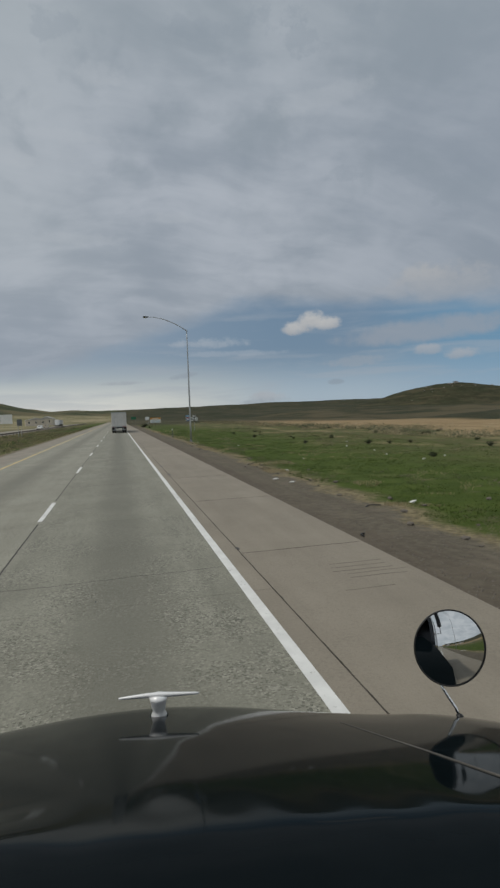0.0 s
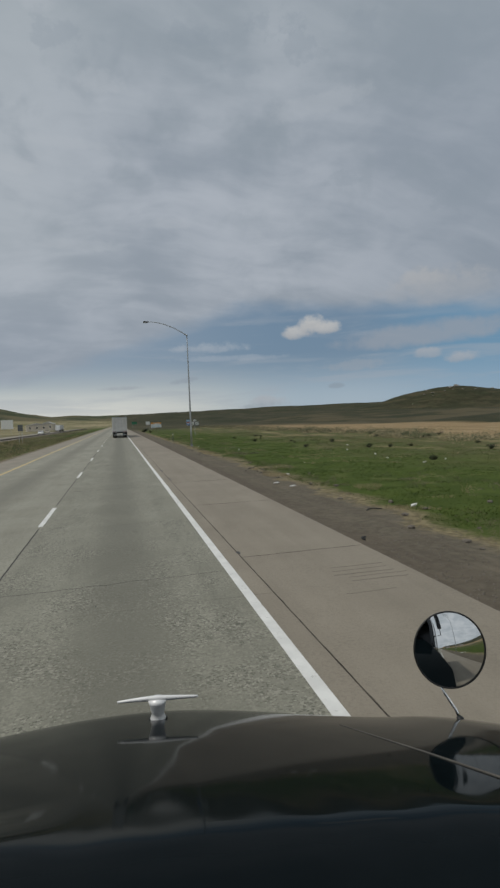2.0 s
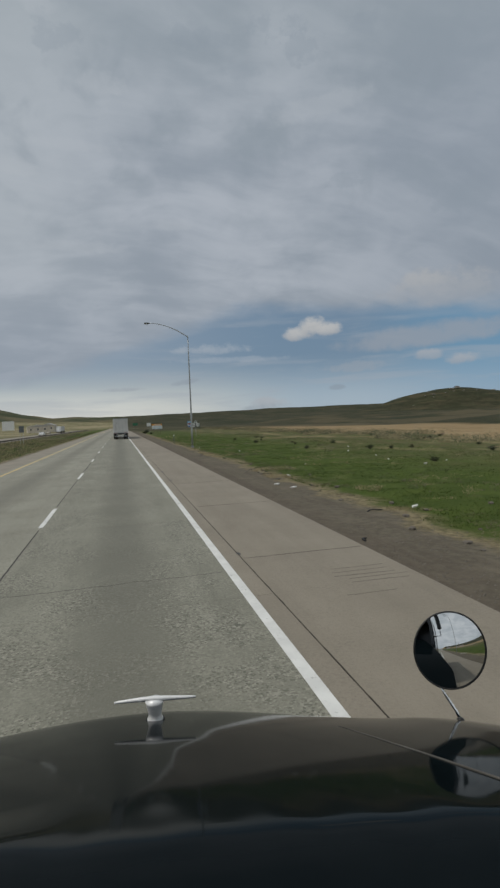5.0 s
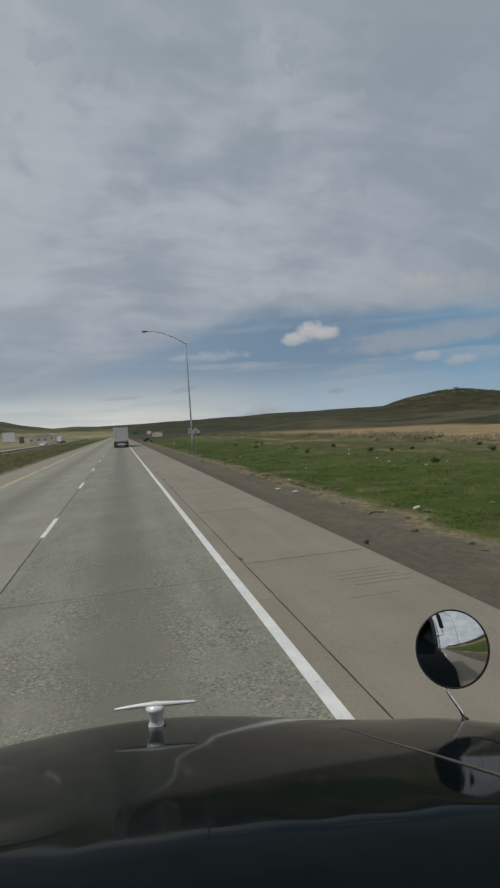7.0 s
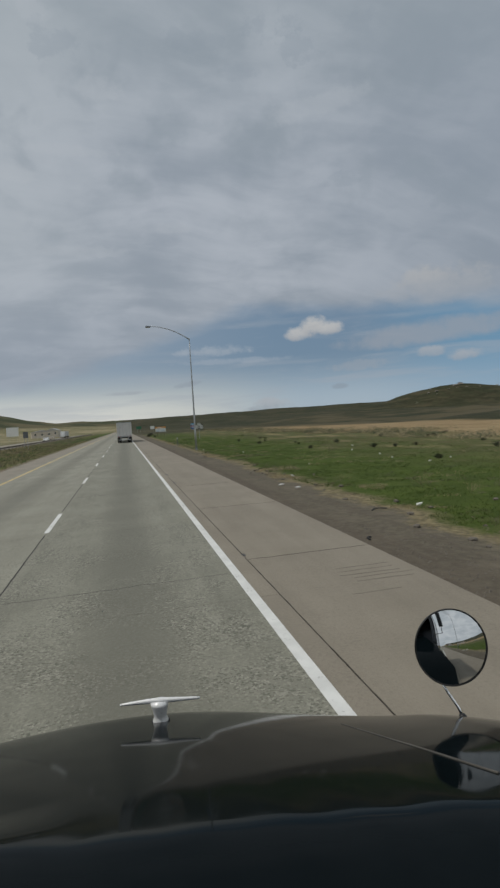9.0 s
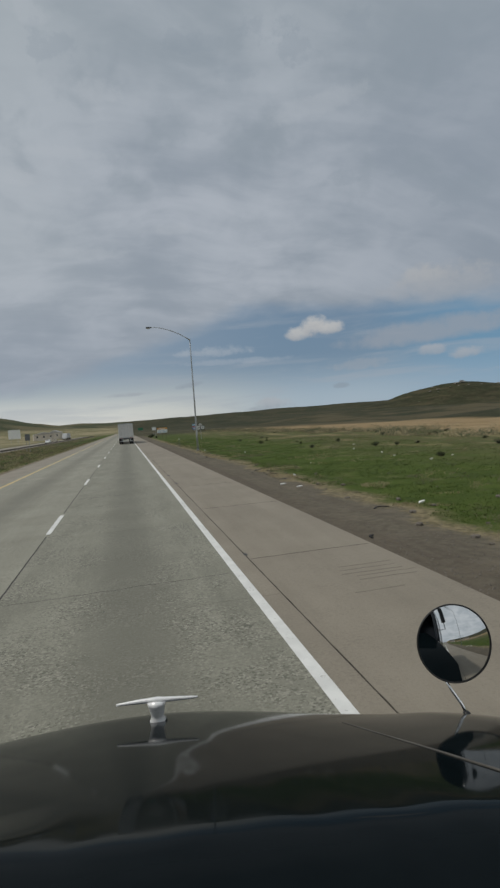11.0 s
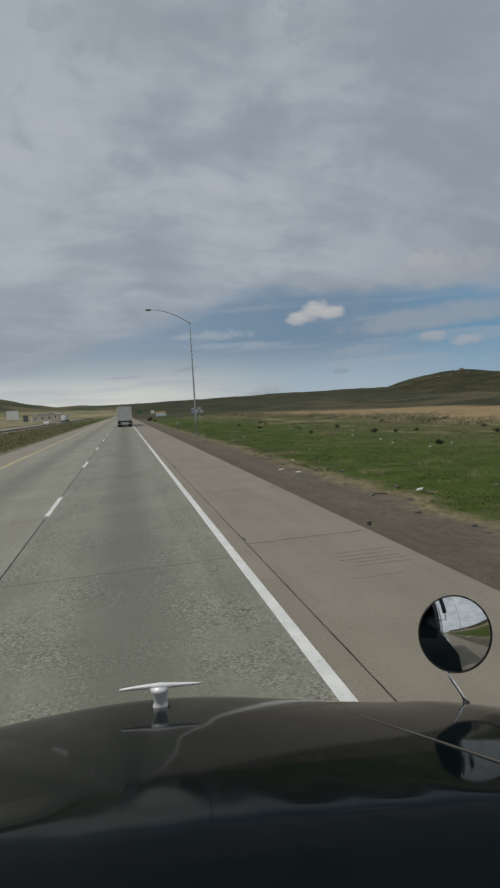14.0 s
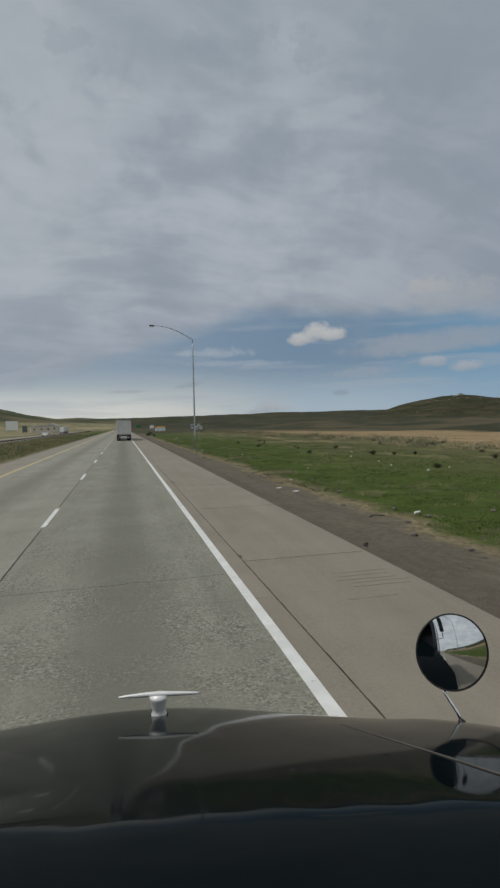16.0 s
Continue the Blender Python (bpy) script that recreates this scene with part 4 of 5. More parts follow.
def box_trailer(x, y, away=True, label="", group=""):
    """A semi trailer seen from behind, with its tractor; it heads along +y."""
    t = thing("semi_trailer_truck", label, "truck", group, pose(x, y, 0, 0, 0, 0 if away else 180))
    body = part("trailer_body", boxed(-1.30, 1.30, 0.02, 16.0, 1.12, 3.72, 0.03), TRAILER, t, "pale box trailer body")
    for a, b in ((-1.20, -0.012), (0.012, 1.20)):
        door = part("rear_door", boxed(a, b, -0.03, 0.018, 1.26, 3.56, 0.01), TRAILER, body, "scuffed white rear door")
        for k in (0.30, 0.78):
            rx = a + (b - a) * k
            part("lock_rod", tube(bmesh.new(), ((rx, -0.05, 1.28), (rx, -0.05, 3.54)), 0.018, 6), GALV, door)
    part("rear_frame", boxed(-1.30, 1.30, -0.03, 0.018, 3.57, 3.72, 0.01), GALV, body)
    part("rear_sill", boxed(-1.30, 1.30, -0.06, 0.018, 1.08, 1.25, 0.01), GALV, body, "steel rear sill")
    for px in (-1.05, -0.75, 0.75, 1.05):
        part("tail_light", boxed(px - 0.07, px + 0.07, -0.075, -0.061, 1.11, 1.21, 0.01), TAIL_RED, body, "red tail light")
    part("underride_bar", boxed(-1.10, 1.10, -0.02, 0.08, 0.50, 0.62, 0.01), GALV, t, "steel underride bar")
    for px in (-0.7, 0.7):
        part("bar_strut", boxed(px - 0.05, px + 0.05, 0.0, 0.07, 0.62, 1.10), GALV, t)
        part("mudflap", boxed(px - 0.32 + 0.25 * (1 if px > 0 else -1), px + 0.32 + 0.25 * (1 if px > 0 else -1), 0.42, 0.44, 0.28, 1.05), RUBBER, t, "black mudflap")
    for wy in (1.15, 2.45, 13.6, 14.9):
        for px in (-1.08, -0.74, 0.74, 1.08):
            wheel_pair(t, px, wy)
    part("chassis", boxed(-0.5, 0.5, 0.3, 15.5, 0.85, 1.10), BLACK, t)
    part("tractor_cab", boxed(-1.22, 1.22, 16.9, 19.2, 0.9, 3.7, 0.15), WHITE_PAINT, t, "white tractor cab")
    part("tractor_hood", boxed(-1.05, 1.05, 19.0, 20.9, 0.7, 1.9, 0.15), WHITE_PAINT, t)
    for px in (-1.05, 1.05):
        wheel_pair(t, px, 20.0)
    return t


def car(x, y, z, paint, label, toward=True):
    c = thing("car", label, "car", "oncoming cars", pose(x, y, z, 0, 0, 180 if toward else 0))
    bm = bmesh.new()
    outline(bm, [(-2.2, 0.35), (2.15, 0.35), (2.25, 0.62), (2.1, 0.85), (1.1, 0.98), (0.45, 1.42), (-1.2, 1.46), (-1.95, 1.02), (-2.25, 0.9)], -0.88, 0.88)
    bmesh.ops.transform(bm, matrix=Matrix.Rotation(math.pi / 2, 4, "Z"), verts=bm.verts)
    bmesh.ops.bevel(bm, geom=list(bm.edges), offset=0.06, segments=2, affect="EDGES")
    body = part("body", bm, paint, c)
    part("windscreen", boxed(-0.72, 0.72, 0.62, 0.92, 1.02, 1.30, 0.02), PANE, body)
    for px in (-0.82, 0.82):
        part("side_window", boxed(px - 0.075, px + 0.075, -1.2, 0.4, 1.05, 1.34, 0.02), PANE, body)
        part("headlight", boxed(px - 0.14, px + 0.10, 2.12, 2.24, 0.62, 0.78, 0.02), LENS, body)
        for wy in (-1.35, 1.38):
            wheel_pair(c, px, wy, 0.33, 0.21)
    return c


def shrub(x, y, size, material, label, name="sage_bush", group="verge shrubs", seed=1, bare=False):
    """Thin stems that fork, with clumps of small leaves at their ends."""
    rng = random.Random(seed)
    bush = thing(name, label, "bush", group, pose(x, y, ground_z(x, y) - 0.03, 0, 0, rng.uniform(0, 360)))
    stems, leaves = bmesh.new(), bmesh.new()
    for _ in range(26 if bare else 16):
        a, lean = rng.uniform(0, 6.28), rng.uniform(0.15, 1.0)
        tip = Vector((math.cos(a) * lean, math.sin(a) * lean, rng.uniform(0.55, 1.0) * (1.15 - 0.45 * lean))) * size
        midway = tip * 0.55 + Vector((0, 0, 0.10 * size))
        tube(stems, ((0, 0, 0), midway, tip), (0.020 * size, 0.012 * size, 0.004 * size), 4, False)
        for _ in range(4 if bare else 5):
            end = tip * rng.uniform(0.25, 1.0) + Vector((rng.uniform(-1, 1), rng.uniform(-1, 1), rng.uniform(-0.1, 0.7))) * 0.20 * size
            tube(stems, (midway * 0.4, end), (0.008 * size, 0.003 * size), 3, False)
            for _ in range(9 if bare else 20):
                c = end + Vector((rng.gauss(0, 1), rng.gauss(0, 1), rng.gauss(0, 1))) * 0.10 * size
                u = Vector((rng.uniform(-1, 1), rng.uniform(-1, 1), rng.uniform(-1, 1))).normalized() * size * rng.uniform(0.03, 0.06)
                v = u.orthogonal().normalized() * size * (0.008 if bare else 0.022)
                leaves.faces.new([leaves.verts.new(c + q) for q in (u, v, -u, -v)])
    part("stems", stems, BARK, bush)
    tagged(part("foliage", leaves, material, bush), kind="stuff")
    return bush


def bare_tree(x, y, tall, seed):
    rng = random.Random(seed)
    tree = thing("bare_tree", "leafless grey-brown tree with many thin upright limbs", "tree", "bare trees", pose(x, y, ground_z(x, y) - 0.05))
    trunk, limbs, twigs = bmesh.new(), bmesh.new(), bmesh.new()
    tube(trunk, ((0, 0, 0), (0.06, 0.02, tall * 0.12), (0.02, 0.05, tall * 0.24)), (0.30, 0.24, 0.20), 10)
    for _ in range(9):
        a = rng.uniform(0, 6.28)
        out = rng.uniform(0.10, 0.34) * tall
        p0 = Vector((0.02, 0.05, tall * rng.uniform(0.16, 0.24)))
        p1 = p0 + Vector((math.cos(a) * out * 0.45, math.sin(a) * out * 0.45, tall * 0.26))
        p2 = p0 + Vector((math.cos(a) * out, math.sin(a) * out, tall * rng.uniform(0.5, 0.74)))
        tube(limbs, (p0, p1, p2), (0.12, 0.075, 0.022), 6)
        for _ in range(16):
            s = p1.lerp(p2, rng.uniform(0.0, 1.0))
            e = s + Vector((rng.gauss(0, 0.07), rng.gauss(0, 0.07), rng.uniform(0.04, 0.20))) * tall
            tube(twigs, (s, s.lerp(e, 0.5) + Vector((rng.gauss(0, 0.1), rng.gauss(0, 0.1), 0)), e), (0.022, 0.014, 0.005), 4, False)
            for _ in range(5):
                f = s.lerp(e, rng.uniform(0.3, 1))
                tube(twigs, (f, f + Vector((rng.gauss(0, 0.03), rng.gauss(0, 0.03), rng.uniform(0.02, 0.08))) * tall), (0.010, 0.003), 3, False)
    part("trunk", trunk, BARK, tree, smooth=True)
    part("limbs", limbs, BARK, tree, smooth=True)
    tagged(part("twigs", twigs, BARK, tree), kind="stuff")


def utility_pole(x, y, tall, turn=0):
    pole = thing("utility_pole", "weathered wooden utility pole with a crossarm", "utility pole", "utility poles", pose(x, y, ground_z(x, y), 0, 0, turn))
    part("pole", tube(bmesh.new(), ((0, 0, -0.2), (0, 0, tall)), (0.16, 0.11), 12), WOOD, pole, smooth=True)
    part("crossarm", boxed(-1.15, 1.15, -0.17, -0.07, tall - 0.45, tall - 0.32, 0.01), WOOD, pole)
    for px in (-1.05, -0.45, 0.45, 1.05):
        part("insulator", lathe(bmesh.new(), ((0.0, 0.0), (0.03, 0.0), (0.05, 0.06), (0.035, 0.12), (0, 0.13)), 10, Matrix.Translation((px, -0.12, tall - 0.32))), SIGN_WHITE, pole, smooth=True)


def fence_post(x, y, tall):
    post = thing("fence_post", "dark weathered fence post at the field's edge", "post", "field posts", pose(x, y, ground_z(x, y)))
    part("post", tube(bmesh.new(), ((0, 0, -0.1), (0.02, 0, tall)), (0.075, 0.06), 8), WOOD, post)


def house(x, y, w, d, h, rise, turn, name, label, category="house", sash=2):
    b = thing(name, label, category, "", pose(x, y, ground_z(x, y), 0, 0, turn))
    part("wall", boxed(-w / 2, w / 2, -d / 2, d / 2, -0.3, h), PLASTER, b, "pale plaster wall")
    bm = bmesh.new()
    outline(bm, [(-w / 2 - 0.3, h + 0.02), (w / 2 + 0.3, h + 0.02), (0.0, h + rise)], -d / 2 - 0.3, d / 2 + 0.3)
    part("roof", bm, ROOF, b, "grey sheet roof")
    for k in range(sash):
        px = -w / 2 + w * (k + 0.5) / sash
        win = part("window", boxed(px - 0.55, px + 0.55, -d / 2 - 0.05, -d / 2 + 0.02, h * 0.40, h * 0.78), SIGN_WHITE, b, "white framed window")
        part("pane", boxed(px - 0.47, px + 0.47, -d / 2 - 0.06, -d / 2 - 0.04, h * 0.43, h * 0.75), PANE, win)
    return b


Y0 = 0.0                      # where the stretch of road begins, along y
def strip_beam(points, tall):
    """A folded steel beam that follows the ground."""
    bm = bmesh.new()
    profile = ((0.0, -0.5), (0.045, -0.36), (0.045, -0.18), (0.0, 0.0), (0.045, 0.18), (0.045, 0.36), (0.0, 0.5))
    rows = [[bm.verts.new((x + a, y, height(x, y) + 0.52 + b * tall)) for a, b in profile] for x, y in points]
    for r, q in zip(rows, rows[1:]):
        for k in range(len(profile) - 1):
            bm.faces.new((r[k], r[k + 1], q[k + 1], q[k]))
    return bm


# along the verge ahead, and where the camera came from
lamp_post(7.25, Y0 + 53.6, 11.3, 3.75, False)
lamp_post(6.90, Y0 - 17.0, 11.3, 4.3, True)
delineator(6.6, Y0 + 66.0)
delineator(5.80, Y0 - 40.5)
delineator(9.7, Y0 - 167.0, 1.3)
route_sign(12.6, Y0 + 97.0)
info_board(10.2, Y0 + 148.0)
small_sign(11.0, 205.0, SIGN_WHITE, 1.5, 1.2, 2.0, "small white road sign on two posts far along the verge")
small_sign(9.5, 330.0, SIGN_GREEN, 3.0, 1.6, 2.2, "small green road sign far along the highway")
box_trailer(0.25, 97.0, True, "pale box trailer with scuffed rear doors in the lane ahead")
# far carriageway: traffic, signs and sheds
FAR_Z = -0.33
white_truck = box_trailer(-33.0, 330.0, False, "white semi truck coming along the far carriageway")
white_truck.location.z = FAR_Z
car(-29.0, 215.0, FAR_Z, WHITE_PAINT, "small white car on the far carriageway")
car(-32.5, 262.0, FAR_Z, TAN_PAINT, "tan car on the far carriageway")
small_sign(-19.2, 114.0, DARK_STEEL, 0.95, 1.3, 2.3, "small dark sign seen from behind in the grassy median")
small_sign(-47.5, 250.0, SIGN_WHITE, 5.0, 4.0, 2.5, "large white board on posts beyond the far carriageway")
house(-54.0, 380.0, 13, 9, 4.0, 1.6, 12, "farm_shed", "pale low farm shed beyond the far carriageway", "shed", 3)
house(-52.0, 428.0, 9, 8, 5.0, 1.8, -8, "farm_shed", "pale farm shed with a grey roof beyond the highway", "shed", 2)
# dark steel rail, added for the dark line along the top of the median's bank
rail = thing("guard_rail", "low dark weathered steel guard rail along the median bank", "guard rail")
part("rail", strip_beam([(-23.6, y) for y in range(92, 421, 4)], 0.30), RUSTED, rail)
post_mesh = mesh_of(boxed(-0.06, 0.06, -0.05, 0.05, -0.3, 0.72), "post", RUSTED)
for y in range(92, 421, 4):
    post = new("post", post_mesh)
    post.parent = rail
    post.location = (-23.72, y, height(-23.72, y))
# the farm by the ramp
utility_pole(14.5, Y0 - 172.0, 7.0)
utility_pole(46.0, Y0 - 124.0, 10.0, 80)
utility_pole(-52.0, Y0 - 132.0, 10.0, 80)
for k, (ax, az) in enumerate(((-1.0, 9.7), (0.0, 9.75), (1.0, 9.7))):
    bm = bmesh.new()
    tube(bm, [(46 - 98 * t, Y0 - 124 + ax - 8 * t, az - 1.5 * (1 - (2 * t - 1) ** 2)) for t in (i / 24 for i in range(25))], 0.014, 5)
    solid("overhead_wire", bm, WIRE, "thin dark overhead wire across the highway", "wire", group="overhead wires")
house(25.0, Y0 - 158.0, 11, 8, 2.9, 1.7, 20, "farmhouse", "pale plaster farmhouse with a grey roof behind bare trees", "house", 3)
house(52.0, Y0 - 118.0, 4.5, 4.0, 2.6, 0.7, 15, "field_hut", "small pale hut standing in the green field", "hut", 1)
house(60.0, Y0 - 150.0, 22, 6, 2.6, 0.9, 10, "long_shed", "long low white shed at the field's edge", "shed", 4)
for k, (tx, ty, th) in enumerate(((19.5, -160.0, 7.5), (22.5, -166.0, 7.0), (29.0, -168.0, 8.0), (17.5, -156.5, 6.0))):
    bare_tree(tx, Y0 + ty, th, 40 + k)
for k, (px, py) in enumerate(((15.5, -158.0), (17.2, -146.0), (19.0, -134.0), (21.0, -120.0), (23.0, -108.0))):
    fence_post(px, Y0 + py, 2.6)
for k, (bx, by, bs, kind) in enumerate(((17.0, -160.0, 1.6, 0), (18.4, -162.0, 1.7, 0), (20.2, -163.5, 1.6, 0), (10.4, -161.0, 0.75, 1), (10.9, -153.0, 0.8, 1), (10.2, -138.0, 0.7, 1),
                                        (9.0, -115.0, 0.85, 1), (8.6, -111.0, 0.9, 1), (8.3, -107.5, 0.95, 1), (9.4, -119.5, 0.6, 1), (9.8, -124.0, 0.6, 1))):
    shrub(bx, Y0 + by, bs, DARK_SHRUB if kind == 0 else DRY_BUSH, "dense dark green bush below the bare trees" if kind == 0 else "dry brown bush on the ramp's verge", "bush" if kind == 0 else "dry_bush",
          "farm bushes" if kind == 0 else "ramp bushes", 60 + k, kind == 1)


# ---------------------------------------------------------------- plants, stones and scraps on the verge
def build_grass():
    """Blades as narrow triangles, thickest near the verge."""
    def field(name, count, material, label, pick, tall, wide):
        rng = random.Random(len(name))
        verts, faces = [], []
        while len(faces) < count:
            x, y = pick(rng)
            z = height(x, y) - 0.01
            for _ in range(4):
                a = rng.uniform(0, 6.28)
                h = tall * rng.uniform(0.5, 1.2)
                ox, oy = rng.gauss(0, 0.05), rng.gauss(0, 0.05)
                dx, dy = math.cos(a) * wide, math.sin(a) * wide
                i = len(verts)
                verts += [(x + ox - dx, y + oy - dy, z), (x + ox + dx, y + oy + dy, z), (x + ox + rng.gauss(0, h * 0.35), y + oy + rng.gauss(0, h * 0.35), z + h)]
                faces.append((i, i + 1, i + 2))
        me = bpy.data.meshes.new(name)
        me.from_pydata(verts, [], faces)
        me.materials.append(material)
        tagged(new(name, me), label, "grass", kind="stuff")

    def green(rng):
        while True:
            y = 5 + 95 * rng.random() ** 1.6
            x = 7.0 + 17 * rng.random() ** 1.4
            if wobble(x, y, 2.6, 11.0) + 0.5 * wobble(x, y, 0.9, 4.0) > -0.25 + 0.35 * max(0, 8.2 - x):
                return x, y

    def dry(rng):
        while True:
            y = 5 + 110 * rng.random() ** 1.5
            x = 6.3 + rng.expovariate(0.45) if rng.random() < 0.6 else 8 + 24 * rng.random()
            if x < 45 and wobble(x, y, 1.5, 21.0) + 0.6 * wobble(x, y, 5.0, 2.0) > 0.34:
                return x, y

    def median(rng):
        y = 18 + 130 * rng.random() ** 1.4
        return -8.8 - 15 * rng.random(), y

    field("green_grass", 120000, BLADE, "short spring grass on the verge", green, 0.055, 0.010)
    field("dry_tufts", 24000, DRY_BLADE, "pale dry tufts among the verge grass", dry, 0.10, 0.006)
    field("median_dry_grass", 34000, DRY_BLADE, "dry straw-coloured grass in the median", median, 0.20, 0.014)
    field("median_grass", 26000, BLADE, "rough green grass in the median", median, 0.13, 0.016)


def build_scrub():
    """Low domes of twigs and small leaves, strewn where the scrub grows."""
    def belt(name, count, material, label, pick, small, large, leaves, shape, slim=1.0):
        rng = random.Random(7 + len(name))
        verts, faces = [], []
        for _ in range(count):
            x, y = pick(rng)
            s = rng.uniform(small, large)
            z = height(x, y) - 0.02
            for _ in range(leaves):
                a, t = rng.uniform(0, 6.28), rng.random() ** 0.5
                up = rng.random() * math.sqrt(1 - 0.9 * t * t)
                c = Vector((x + math.cos(a) * t * s * 1.3, y + math.sin(a) * t * s * 1.3, z + up * s * shape))
                u = Vector((rng.gauss(0, 0.5), rng.gauss(0, 0.5), rng.uniform(0.3, 1.0))).normalized() * s * rng.uniform(0.10, 0.22)
                v = u.orthogonal().normalized() * s * rng.uniform(0.03, 0.08) * slim
                i = len(verts)
                verts += [c - u, c + v, c + u, c - v]
                faces.append((i, i + 1, i + 2, i + 3))
        me = bpy.data.meshes.new(name)
        me.from_pydata(verts, [], faces)
        me.materials.append(material)
        tagged(new(name, me), label, "scrub", kind="stuff")

    def edge_belt(rng):
        y = 38 + 190 * rng.random() ** 1.3
        return 27.0 + 0.03 * y + abs(rng.gauss(0, 5.0)) + 5.0 * wobble(0.0, y, 14.0, 6.0), y

    def verge(rng):
        while True:
            y = 7 + 90 * rng.random() ** 1.4
            x = 6.9 + rng.expovariate(0.9)
            if wobble(x, y, 2.4, 31.0) > 0.05:
                return x, y

    def meadow(rng):
        while True:
            y = 10 + 120 * rng.random() ** 1.2
            x = 8.5 + 24 * rng.random()
            if wobble(x, y, 5.0, 17.0) > 0.22:
                return x, y

    def median(rng):
        y = 24 + 230 * rng.random() ** 1.3
        return -10.0 - 12.5 * rng.random(), y

    belt("field_edge_scrub", 900, SAGE, "grey-green scrub along the edge of the ploughed field", edge_belt, 0.25, 0.75, 34, 1.0)
    belt("field_edge_dry_scrub", 800, DRY_BLADE, "dry tan scrub along the edge of the ploughed field", edge_belt, 0.25, 0.65, 34, 0.9)
    belt("verge_dry_scrub", 300, DRY_BUSH, "pale dry weeds where the gravel meets the grass", verge, 0.10, 0.24, 60, 0.8, 0.35)
    belt("meadow_dry_scrub", 90, DRY_BUSH, "tan dry mounds in the green meadow", meadow, 0.20, 0.50, 70, 0.5, 0.4)
    belt("meadow_weeds", 160, SAGE, "grey-green weeds in the meadow", meadow, 0.14, 0.34, 40, 0.6)
    belt("median_dry_scrub", 650, DRY_BUSH, "dry brown weeds in the median", median, 0.18, 0.45, 30, 0.7)
    belt("median_weeds", 500, DARK_SHRUB, "dark green weeds in the median", median, 0.16, 0.40, 30, 0.7)


def stone_mesh(seed, material, name):
    rng = random.Random(seed)
    bm = bmesh.new()
    bmesh.ops.create_icosphere(bm, subdivisions=1, radius=1.0)
    for v in bm.verts:
        v.co *= rng.uniform(0.7, 1.15)
        v.co.z *= 0.55
    return mesh_of(bm, name, material)


